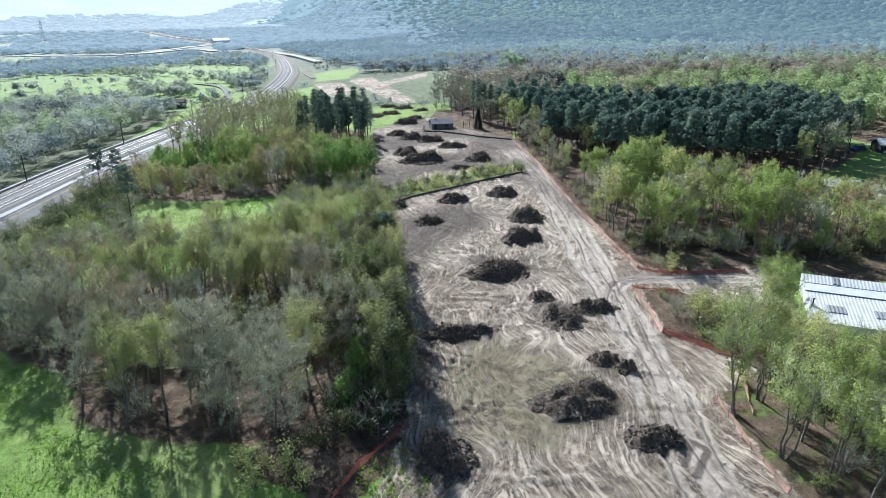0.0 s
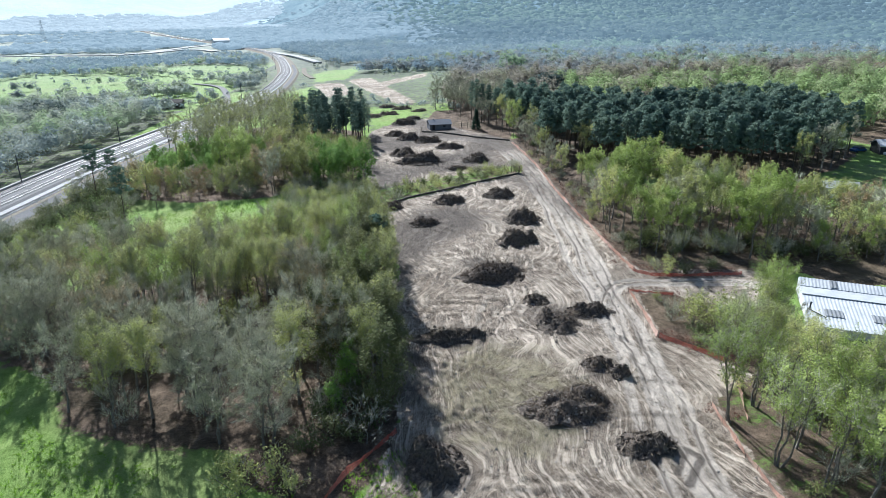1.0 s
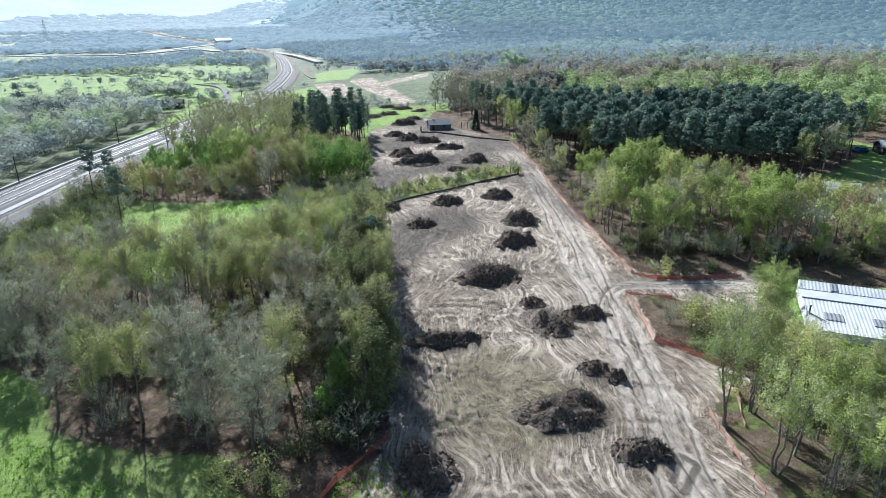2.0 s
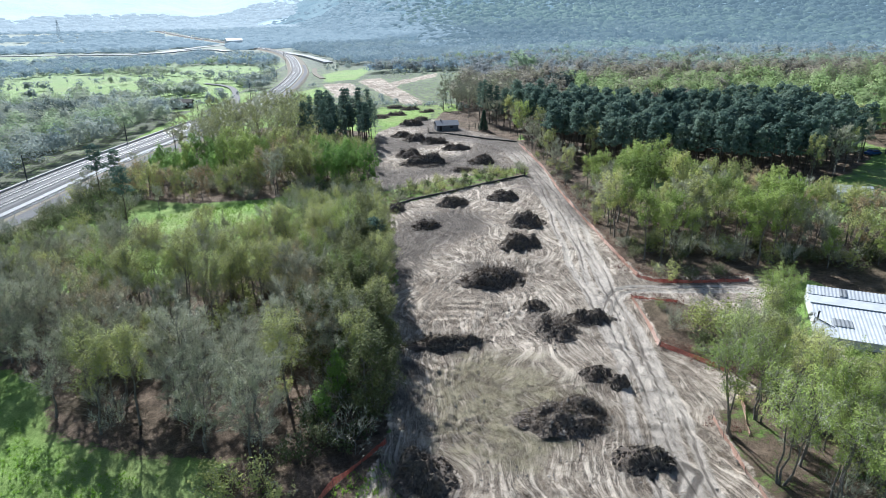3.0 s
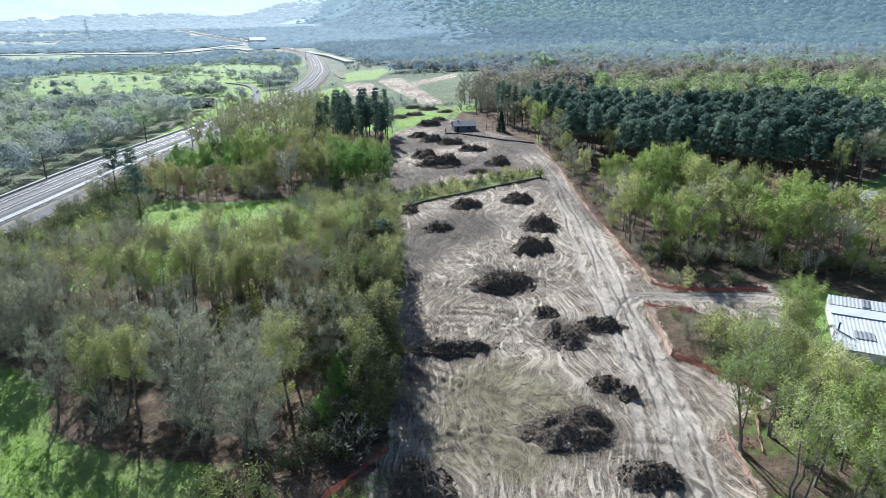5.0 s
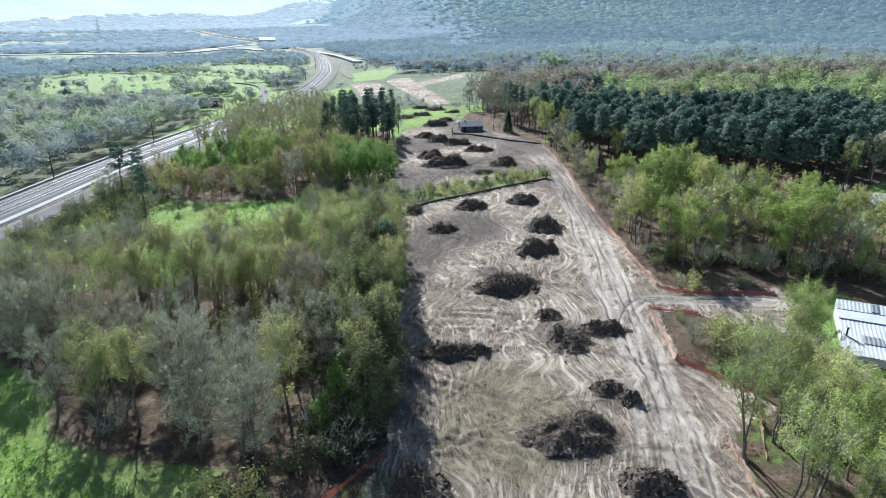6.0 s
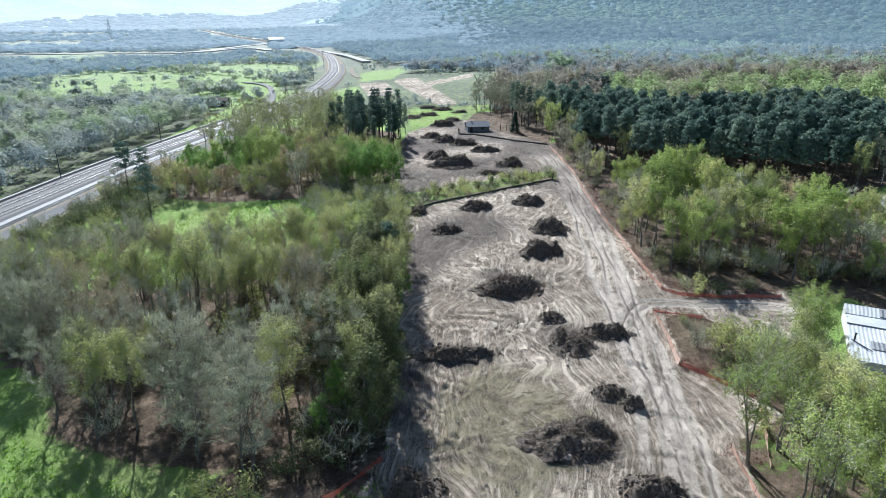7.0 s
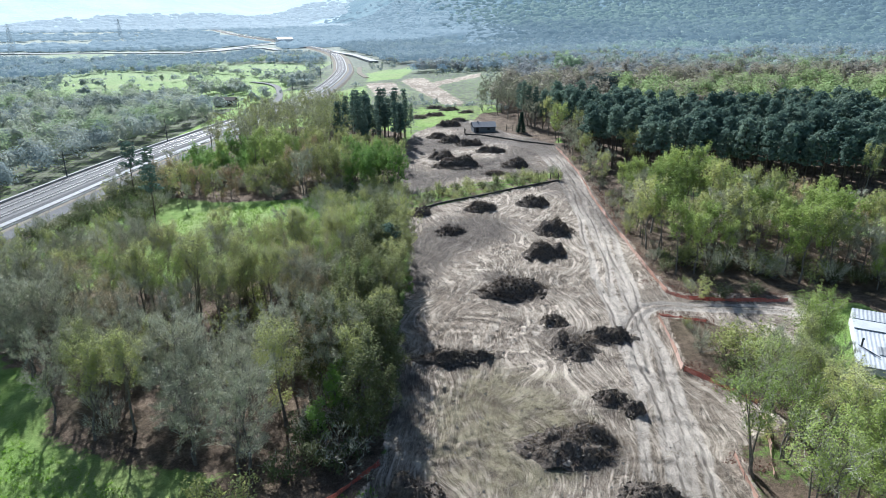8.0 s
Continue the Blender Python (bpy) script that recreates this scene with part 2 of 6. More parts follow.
M_HUTWALL = plain("hut_stone_grey", (0.10, 0.105, 0.115), (0.22, 0.23, 0.245), 2.0, 0.9, bump=0.5)
M_HUTROOF = plain("hut_roof_tile_dark", (0.10, 0.11, 0.13), (0.20, 0.215, 0.24), 3.0, 0.8, bump=0.5)
M_TILE = plain("roof_tile_terracotta", (0.25, 0.12, 0.08), (0.40, 0.21, 0.14), 2.0, 0.85)
M_DARK = plain("opening_dark_glass", (0.015, 0.017, 0.02), (0.03, 0.034, 0.04), 2.0, 0.3)
M_SOILCLOD = leafy("soil_clod_pale", [(0.0, (0.10, 0.085, 0.07)), (0.5, (0.22, 0.195, 0.17)), (1.0, (0.40, 0.365, 0.32))], 0.0, 0.95)
M_FERN = leafy("dead_bracken_red", [(0.0, (0.12, 0.06, 0.045)), (0.5, (0.26, 0.125, 0.092)), (1.0, (0.46, 0.27, 0.20))], 0.15, 0.9)
M_GRASSTUFT = leafy("grass_blade", [(0.0, (0.18, 0.31, 0.04)), (0.5, (0.25, 0.41, 0.06)), (1.0, (0.36, 0.50, 0.10))], 0.5)


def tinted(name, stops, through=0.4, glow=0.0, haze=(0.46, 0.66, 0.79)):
    """Foliage of far trees: the tone of each tree is kept in its mesh; glow paints haze over it."""
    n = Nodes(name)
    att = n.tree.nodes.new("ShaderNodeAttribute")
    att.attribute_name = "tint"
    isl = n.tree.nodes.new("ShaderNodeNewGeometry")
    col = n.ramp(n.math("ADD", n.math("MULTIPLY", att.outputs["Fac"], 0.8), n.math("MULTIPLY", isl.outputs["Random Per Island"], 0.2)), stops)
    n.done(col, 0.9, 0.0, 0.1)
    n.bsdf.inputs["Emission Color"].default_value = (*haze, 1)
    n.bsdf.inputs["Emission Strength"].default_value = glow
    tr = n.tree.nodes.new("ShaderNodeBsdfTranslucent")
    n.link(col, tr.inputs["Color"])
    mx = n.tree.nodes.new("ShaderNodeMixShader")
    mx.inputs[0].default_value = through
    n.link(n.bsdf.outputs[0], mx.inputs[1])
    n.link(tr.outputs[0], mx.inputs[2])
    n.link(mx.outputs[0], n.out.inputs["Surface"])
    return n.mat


M_FAR_MID = tinted("far_wood_leaf", [(0.02, (0.22, 0.20, 0.17)), (0.3, (0.30, 0.275, 0.215)), (0.46, (0.30, 0.315, 0.185)), (0.65, (0.285, 0.365, 0.165)), (0.95, (0.295, 0.40, 0.165))], 0.34)
# mixed valley leaf, shifted bluer: some distance haze is in its colour
M_FAR_EAST = tinted("far_valley_hazed_leaf", [(0.05, (0.20, 0.23, 0.245)), (0.3, (0.28, 0.285, 0.285)), (0.5, (0.30, 0.32, 0.275)), (0.7, (0.29, 0.38, 0.25)), (0.95, (0.33, 0.45, 0.26))], 0.38)
M_FAR_PINE = tinted("far_dark_leaf", [(0.05, (0.05, 0.08, 0.075)), (0.95, (0.11, 0.15, 0.13))], 0.25)
# the four backdrop leaves carry painted haze: bluish tones and emission
M_FAR_OUT = tinted("backdrop_valley_haze_leaf", [(0.05, (0.13, 0.175, 0.195)), (0.35, (0.19, 0.23, 0.24)), (0.65, (0.23, 0.26, 0.24)), (0.95, (0.23, 0.32, 0.22))], 0.4, 0.20)
M_FAR_BLUE = tinted("backdrop_wood_haze_leaf", [(0.05, (0.04, 0.065, 0.07)), (0.35, (0.07, 0.10, 0.095)), (0.65, (0.115, 0.155, 0.115)), (0.95, (0.18, 0.235, 0.15))], 0.5, 0.31)
M_FAR_PALE = tinted("backdrop_pale_haze_leaf", [(0.05, (0.10, 0.13, 0.145)), (0.5, (0.13, 0.16, 0.17)), (0.95, (0.16, 0.185, 0.18))], 0.5, 0.52, (0.54, 0.70, 0.79))
M_FAR_MOUNT = tinted("backdrop_mountain_haze_leaf", [(0.05, (0.10, 0.13, 0.145)), (0.5, (0.13, 0.16, 0.17)), (0.95, (0.16, 0.185, 0.18))], 0.5, 0.70, (0.70, 0.81, 0.87))
# grey-green leaf made bluer and paler, with haze put into the colour
M_FAR_WEST = tinted("far_grey_hazed_leaf", [(0.05, (0.20, 0.255, 0.26)), (0.35, (0.33, 0.385, 0.365)), (0.6, (0.41, 0.43, 0.345)), (0.95, (0.36, 0.48, 0.25))], 0.38)


# Far slopes: aerial haze is painted in as a pale blue emission.
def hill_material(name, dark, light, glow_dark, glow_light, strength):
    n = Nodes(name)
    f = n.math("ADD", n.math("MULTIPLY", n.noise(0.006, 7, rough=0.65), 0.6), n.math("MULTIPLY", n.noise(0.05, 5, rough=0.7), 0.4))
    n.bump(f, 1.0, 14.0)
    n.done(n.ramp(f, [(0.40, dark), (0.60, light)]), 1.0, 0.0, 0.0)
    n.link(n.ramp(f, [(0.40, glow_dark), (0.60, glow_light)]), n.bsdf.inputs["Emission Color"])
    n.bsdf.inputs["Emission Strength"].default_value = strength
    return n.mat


M_HILL = hill_material("hillside_woods_haze_glow", (0.09, 0.125, 0.14), (0.17, 0.21, 0.215), (0.42, 0.62, 0.74), (0.52, 0.72, 0.82), 0.20)
M_MOUNTAIN = hill_material("mountain_haze_glow", (0.20, 0.26, 0.30), (0.27, 0.335, 0.37), (0.70, 0.80, 0.855), (0.77, 0.85, 0.89), 0.39)


# ---------------------------------------------------------------- geometry helpers
class Geo:
    """Collects triangles and quads with material slots."""

    def __init__(self):
        self.v, self.f, self.m, self.n = [], [], [], 0

    def put(self, verts, faces, slot=0):
        verts = np.asarray(verts, float).reshape(-1, 3)
        self.v.append(verts)
        k = self.n
        self.f.extend([tuple(int(i) + k for i in f) for f in faces])
        self.m.extend([slot] * len(faces))
        self.n += len(verts)

    def tris(self, t, slot=0):
        t = np.asarray(t, float).reshape(-1, 3)
        self.put(t, np.arange(len(t)).reshape(-1, 3), slot)

    def tube(self, p, q, r0, r1, sides=4, slot=0, cap=False):
        p, q = np.asarray(p, float), np.asarray(q, float)
        d = q - p
        d = d / (np.linalg.norm(d) + 1e-9)
        a = np.cross(d, (0.31, 0.95, 0.05) if abs(d[2]) > 0.8 else (0, 0, 1.0))
        a /= np.linalg.norm(a)
        b = np.cross(d, a)
        ang = np.arange(sides) * 2 * np.pi / sides
        ring = np.outer(np.cos(ang), a) + np.outer(np.sin(ang), b)
        faces = [(i, (i + 1) % sides, sides + (i + 1) % sides, sides + i) for i in range(sides)]
        if cap:
            faces += [tuple(range(sides))[::-1], tuple(range(sides, 2 * sides))]
        self.put(np.vstack([p + ring * r0, q + ring * r1]), faces, slot)

    def box(self, lo, hi, slot=0):
        x0, y0, z0 = lo
        x1, y1, z1 = hi
        self.put([(x0, y0, z0), (x1, y0, z0), (x1, y1, z0), (x0, y1, z0), (x0, y0, z1), (x1, y0, z1), (x1, y1, z1), (x0, y1, z1)],
                 [(3, 2, 1, 0), (4, 5, 6, 7), (0, 1, 5, 4), (1, 2, 6, 5), (2, 3, 7, 6), (3, 0, 4, 7)], slot)

    def mesh(self, name, *mats):
        me = bpy.data.meshes.new(name)
        me.from_pydata(np.vstack(self.v).tolist(), [], self.f)
        for m in mats:
            me.materials.append(m)
        if len(mats) > 1:
            me.polygons.foreach_set("material_index", self.m)
        me.update()
        return me


def thing(name, label, category, group="", at=None, kind=""):
    ob = new(name)
    ob.empty_display_size = 0.2
    if at is not None:
        ob.matrix_basis = at
    return tagged(ob, label, category, group, kind)


def part(name, geo, mats, parent, label="", smooth=False):
    mats = mats if isinstance(mats, tuple) else (mats,)
    ob = new(name, geo.mesh(name, *mats) if isinstance(geo, Geo) else geo)
    if smooth:
        ob.data.polygons.foreach_set("use_smooth", [True] * len(ob.data.polygons))
    ob.parent = parent
    return tagged(ob, label)


def single(name, geo, mats, label, category, kind="", group="", smooth=False):
    mats = mats if isinstance(mats, tuple) else (mats,)
    ob = new(name, geo.mesh(name, *mats))
    if smooth:
        ob.data.polygons.foreach_set("use_smooth", [True] * len(ob.data.polygons))
    return tagged(ob, label, category, group, kind)


def height(x, y):
    """The lie of the land: it falls gently towards the railway and rises towards the pines."""
    x, y = np.asarray(x, float), np.asarray(y, float)
    yard = 1.3 * np.exp(-((x - 55) / 9) ** 2 - ((y - 65) / 5.5) ** 2)
    return np.where(x < 0, 15 * np.tanh(0.036 * x / 15), 8 * np.tanh(0.036 * x / 8)) - yard


def hz(x, y):
    return float(height(x, y))


def inside(X, Y, poly):
    """Signed distance to a polygon, positive inside."""
    X, Y = np.asarray(X, float), np.asarray(Y, float)
    dist = np.full(X.shape, 1e9)
    odd = np.zeros(X.shape, bool)
    for (ax, ay), (bx, by) in zip(poly, poly[1:] + poly[:1]):
        ex, ey = bx - ax, by - ay
        t = np.clip(((X - ax) * ex + (Y - ay) * ey) / (ex * ex + ey * ey), 0, 1)
        dist = np.minimum(dist, np.hypot(X - ax - t * ex, Y - ay - t * ey))
        if ay != by:
            odd ^= ((ay > Y) != (by > Y)) & (X < ex * (Y - ay) / ey + ax)
    return np.where(odd, dist, -dist)


def soft(X, Y, poly, width):
    return np.clip(0.5 + inside(X, Y, poly) / width, 0, 1)


def curve(points, step):
    """A smooth line through points, sampled about every step metres."""
    p = np.array(points, float)
    p = np.vstack([2 * p[0] - p[1], p, 2 * p[-1] - p[-2]])
    out = []
    for i in range(1, len(p) - 2):
        n = max(2, int(np.linalg.norm(p[i + 1] - p[i]) / step))
        t = np.linspace(0, 1, n, endpoint=False)[:, None]
        a, b, c, d = p[i - 1], p[i], p[i + 1], p[i + 2]
        out.append(0.5 * (2 * b + (c - a) * t + (2 * a - 5 * b + 4 * c - d) * t ** 2 + (3 * b - a - 3 * c + d) * t ** 3))
    return np.vstack(out + [p[-2:-1]])


def bumpy(X, Y, seed=0):
    """Cheap smooth wobble, about -1 to 1."""
    r = np.random.RandomState(seed)
    z = np.zeros(np.shape(X))
    for k in range(6):
        a, b, c = r.uniform(-1, 1), r.uniform(-1, 1), r.uniform(0, 6.3)
        z = z + np.sin(X * a + Y * b + c)
    return z / 3.0


# ---------------------------------------------------------------- plan of the zones
CLEARING = [(-8, 30), (-7, 44), (-3.5, 56), (-4, 80), (-4, 100), (-5, 120), (-7, 132), (-8, 150), (-11, 170), (-12, 207),
            (-10, 226), (4, 250), (13, 245), (20, 222), (34, 198), (34.5, 178), (34.5, 158), (34, 139), (34, 123), (34, 109),
            (34, 100), (35, 91), (50, 89), (55, 86), (44, 75), (37, 81), (31.5, 83), (30.5, 77), (30, 70), (34.5, 64), (36, 60), (30, 56),
            (29, 49), (29, 42), (29, 30)]
VERGE = [(-7, 134), (29, 157), (28.5, 164), (10, 156), (-7, 147)]
BARE = [[(-47, 386), (-31, 389), (-22, 332), (-33, 322)], [(-29, 401), (-15, 412), (7, 298), (7, 285), (-1, 291), (-16, 348)],
        [(-11, 379), (20, 426), (19, 405), (-8, 361)], [(42, 432), (66, 430), (63, 402), (41, 406)]]
YARD_PATH = [(45.6, 68.6), (48.6, 67.6), (55.1, 64), (66, 58.5), (64, 55), (52.2, 60.3), (46.4, 64.9)]
TRACK = curve([(24, 30), (22.8, 41), (22.9, 49), (24.7, 61), (26, 72), (26.9, 84), (28.5, 104), (30, 128), (31.1, 152), (30.3, 179), (26.5, 196), (15, 206), (4, 212)], 1.0)
SIDE = curve([(26, 80), (30, 86), (38, 85.5), (47, 84), (52, 79), (56, 72)], 1.0)
OAK_WOOD = [(-67, 90), (-60, 81), (-51, 74), (-44, 70), (-38, 60), (-28, 55), (-14, 52.5), (-7, 57), (-7, 104), (-14, 106), (-30, 102), (-45, 98), (-58, 97)]
MIXED_WOOD = [(-66, 152), (-48, 145), (-33, 146), (-24, 152), (-9, 152), (-10, 172), (-13, 205), (-13, 225), (-40, 250), (-66, 240), (-70, 190)]
PINE_STAND = [(38, 168), (48, 152), (60, 144), (72, 136), (86, 134), (104, 145), (118, 158), (122, 180), (112, 200), (90, 192), (76, 200), (56, 218), (40, 234), (33, 236), (36, 212)]
FRESH_WOOD = [(35, 102), (35, 138), (47, 134), (56, 128), (64, 122), (72, 113), (86, 108), (84, 90), (66, 86), (58, 90), (48, 93), (38, 94)]


RAIL_Y = (40, 140, 185, 240, 300, 365, 427, 488, 609, 700, 788, 918, 1049, 1304, 1792)
RAIL_X = (-100, -91, -87, -78, -68, -66, -69, -76, -99, -124, -158, -214, -278, -409, -639)
MEADOWS = [[(-273, 476), (-267, 527), (-182, 483), (-167, 451), (-194, 429), (-216, 418), (-239, 412)], [(-479, 788), (-397, 816), (-331, 656), (-399, 655)],
           [(-128, 342), (-102, 352), (-91, 324), (-108, 309), (-120, 316)], [(-197, 563), (-154, 573), (-119, 541), (-92, 454), (-112, 442), (-174, 505)],
           [(-160, 432), (-105, 413), (-101, 385), (-147, 397)], [(-89, 360), (-79, 370), (-76, 338), (-77, 310)], [(-59, 351), (-46, 377), (-34, 301), (-45, 287)],
           [(-13, 282), (10, 268), (8, 238), (-11, 236)], [(-55, 458), (-22, 487), (-29, 411), (-48, 399)], [(-205, 366), (-180, 372), (-160, 330), (-200, 318)]]
BELT = [(20, 268), (30, 244), (40, 238), (58, 222), (78, 204), (92, 196), (112, 205), (126, 184), (128, 164), (150, 152), (230, 196), (300, 280), (270, 322), (60, 330), (24, 325)]
HEAP_SPOTS = [(2.6, 119.8, 4), (9, 134.6, 4.5), (19.9, 137, 4.5), (21.9, 119.2, 5), (18.7, 107.4, 5.5), (12.3, 92.6, 7.5), (17.2, 78, 6), (22.8, 78, 4.5),
              (20.5, 63.8, 4), (14.2, 56.4, 7.5), (20, 49.6, 4.5), (0, 49, 5.5), (4.2, 73.5, 6), (-2, 62, 4.5), (-2, 68, 4), (10, 98, 5), (5, 172, 9), (8, 200, 7), (0, 212, 7)]


# ---------------------------------------------------------------- the ground, one sheet
def axis(marks):
    out = [np.arange(a, b, s) for a, b, s in marks]
    return np.concatenate(out)


def build_ground():
    def grow(a, b, s, k):
        o, x = [], a
        while x < b:
            o.append(x)
            x += s
            s *= k
        return np.array(o + [b])
    xs = np.concatenate([-grow(110, 4000, 2.5, 1.11)[::-1], np.arange(-107.5, -9, 1.3), np.arange(-9, 36, 0.3), np.arange(36, 60, 0.6), np.arange(60, 140, 1.6), grow(141, 4000, 3, 1.11)])
    ys = np.concatenate([-grow(-30, 700, 4, 1.25)[::-1], np.arange(34, 100, 0.3), np.arange(100, 160, 0.5), np.arange(160, 290, 0.9), grow(291, 4700, 2.5, 1.07)])
    X, Y = np.meshgrid(xs, ys)
    Z = height(X, Y)
    dirt = soft(X, Y, CLEARING, 2.0)
    dirt = np.minimum(dirt, 1 - soft(X, Y, VERGE, 2.0))
    weeds = np.clip(1.25 - np.hypot((X - 8.5) / 10.5, (Y - 60) / 14.0), 0, 0.62) + 0.5 * np.clip(1 - np.hypot((X + 2) / 5.0, (Y - 45) / 9.0), 0, 1)
    dark = np.zeros(X.shape)
    for hx, hy, hw in HEAP_SPOTS:
        dark = np.maximum(dark, 0.62 * np.clip(1.35 - np.hypot(X - hx, Y - hy) / hw, 0, 1))
    for b in ([(22.4, 49.8), (23.2, 47.6), (21.3, 44.9), (20.7, 45.3), (22.3, 47.6), (21.9, 49.5)], [(23.6, 49.3), (24.6, 47.0), (21.8, 43.4), (21.0, 43.9), (23.7, 47.0), (23.0, 49.0)]):
        dark = np.maximum(dark, soft(X, Y, b, 0.8))
    # relief shade painted as darker patches beyond y 84; darker soil beyond 158
    shade_and_soil = 0.78 * np.clip((Y - 84) / 10, 0, 1) * np.clip(0.55 + 0.5 * bumpy(X * 0.22, Y * 0.16, 33), 0, 1) + 0.25 * np.clip((Y - 158) / 6, 0, 1)
    dark = np.maximum(dark, np.where(Y < 290, shade_and_soil, 0))
    dirt = np.maximum(dirt, soft(X, Y, YARD_PATH, 1.0))
    for b in BARE:
        dirt = np.maximum(dirt, soft(X, Y, b, 6.0))
    litter = np.zeros(X.shape)
    for w in (OAK_WOOD, MIXED_WOOD, PINE_STAND, FRESH_WOOD):
        litter = np.maximum(litter, soft(X, Y, w, 5.0))
    litter = np.maximum(litter, soft(X, Y, [(26, 34), (27, 56), (32, 60), (28, 70), (29, 84), (37, 84), (45, 76), (47, 69), (40, 58), (42, 48), (46, 34)], 1) * 0.6)
    litter = np.maximum(litter, soft(X, Y, [(28.5, 69), (30, 84), (37, 84), (46, 76), (46, 69), (37, 60), (34, 62)], 2))
    litter = np.maximum(litter, soft(X, Y, [(32, 86), (31, 200), (42, 200), (60, 110), (86, 104), (84, 78), (60, 81), (58, 86)], 1) * 0.95)
    litter = np.maximum(litter, soft(X, Y, [(-20, 50), (-9, 43), (-3, 52), (-3, 72), (-8, 74)], 2) * 0.8)
    litter = np.maximum(litter, soft(X, Y, BELT, 6.0) * 0.8)
    litter = np.maximum(litter, soft(X, Y, VERGE, 2.0) * 0.5)
    litter = np.maximum(litter, soft(X, Y, [(7, 219), (33, 196), (38, 215), (38, 268), (14, 264), (8, 235)], 3) * 0.9)
    scrub = np.clip((np.hypot(X, Y) - 260) / 400, 0, 0.75) + np.clip((X - 60) / 80, 0, 0.4) * (Y > 100)
    scrub = np.where((X < -95) & (Y < 640) & (Y > 300), np.clip(0.25 + 0.35 * bumpy(X / 28, Y / 40, 3), 0, 1), scrub)
    scrub = np.where((X < -95) & (Y <= 300), 0.6, scrub)
    scrub = np.where((X > -90) & (X < 40) & (Y > 285), np.maximum(scrub, 0.58), scrub)
    dirt = np.where((X > -75) & (X < 15) & (Y > 255) & (Y < 520), np.maximum(dirt, 0.14), dirt)
    scrub = np.where((X > -14) & (X < 14) & (Y > 225) & (Y <= 286), np.maximum(scrub, 0.46), scrub)
    # open meadows
    for m in MEADOWS:
        scrub = np.minimum(scrub, 1 - soft(X, Y, m, 12))
    # ruts of the haul road and of the side track
    fine = (X > -14) & (X < 60) & (Y > 33) & (Y < 290)
    relief = 0.10 * bumpy(X * 0.9, Y * 0.9, 5) + 0.06 * bumpy(X * 2.6, Y * 2.1, 6)
    fx, fy = X[fine], Y[fine]
    cut = np.zeros(fx.shape)
    pale = np.zeros(fx.shape)
    rut = np.zeros(fx.shape)
    for line, offs in ((TRACK, (-2.6, -1.0, 0.1, 1.0, 1.9)), (SIDE, (-1.1, 0.8))):
        d = np.full(fx.shape, 1e9)
        side = np.zeros(fx.shape)
        for i in range(0, len(line) - 1):
            e = line[i + 1] - line[i]
            rx, ry = fx - line[i, 0], fy - line[i, 1]
            near = (np.abs(rx) < 6) & (np.abs(ry) < 6)
            t = np.clip((rx[near] * e[0] + ry[near] * e[1]) / (e @ e), 0, 1)
            dd = np.hypot(rx[near] - t * e[0], ry[near] - t * e[1])
            sg = np.sign(rx[near] * e[1] - ry[near] * e[0])
            better = dd < np.abs(d[near])
            k = np.where(near)[0][better]
            d[k] = dd[better]
            side[k] = sg[better]
        s = np.where(d < 50, d * side, 99)
        for j, o in enumerate(offs):
            w = 0.35 * np.sin(fy * 0.11 + 2 * j) + 0.2 * np.sin(fy * 0.31 + j)
            u = (s - o - w) / 0.28
            pale = np.maximum(pale, np.exp(-(u / 2.6) ** 2))
            rut = np.maximum(rut, np.exp(-(u / 0.75) ** 2) * (0.6 + 0.4 * np.sin(fy * 0.17 + 3 * j)))
            cut += -0.16 * np.exp(-u * u) + 0.09 * np.exp(-((np.abs(u) - 2.0) / 0.8) ** 2)
    # long scrapes and berms left by the blade
    ang = 0.25 * np.sin(fy * 0.045) + 0.12
    scr = 0.05 * np.sin((fx + fy * ang) * 2.3 + 1.5 * np.sin(fy * 0.21)) * (0.5 + 0.5 * bumpy(fx * 0.2, fy * 0.2, 8))
    # single passes of a blade or a tracked machine: curved furrows with a raised lip
    r = np.random.RandomState(31)
    for k in range(230):
        cx, cy = r.uniform(-5, 30), 40 + 165 * r.rand() ** 1.4
        a, bend, half = r.normal(0.1, 0.55) + (1.3 if r.rand() < 0.3 else 0), r.normal() * 0.035, r.uniform(4, 13)
        dx, dy = fx - cx, fy - cy
        m = (np.abs(dx) < half + 2) & (np.abs(dy) < half + 2)
        if not m.any():
            continue
        lx = dx[m] * math.cos(a) - dy[m] * math.sin(a)
        ly = dx[m] * math.sin(a) + dy[m] * math.cos(a)
        u = lx - bend * ly * ly
        ends = np.clip((half - np.abs(ly)) / 2, 0, 1)
        w = r.uniform(0.22, 0.4)
        amp = r.uniform(0.07, 0.21) * (0.55 if cy < 52 else 1)
        for off in ((0,) if r.rand() < 0.5 else (-0.9, 0.9)):
            cut[m] += ends * amp * (-0.8 * np.exp(-((u - off) / w) ** 2) + 0.9 * np.exp(-((u - off - 2 * w) / w) ** 2))
    relief[fine] = relief[fine] * 0.8 + cut + scr
    track = np.zeros(X.shape)
    track[fine] = pale
    ruts = np.zeros(X.shape)
    ruts[fine] = rut
    Z = Z + np.where(dirt > 0.3, relief, relief * 0.7) * np.clip((320 - Y) / 60, 0, 1)
    ny, nx = X.shape
    V = np.stack([X, Y, Z], -1).reshape(-1, 3)
    idx = np.arange(ny * nx).reshape(ny, nx)
    F = np.stack([idx[:-1, :-1], idx[:-1, 1:], idx[1:, 1:], idx[1:, :-1]], -1).reshape(-1, 4)
    me = bpy.data.meshes.new("ground")
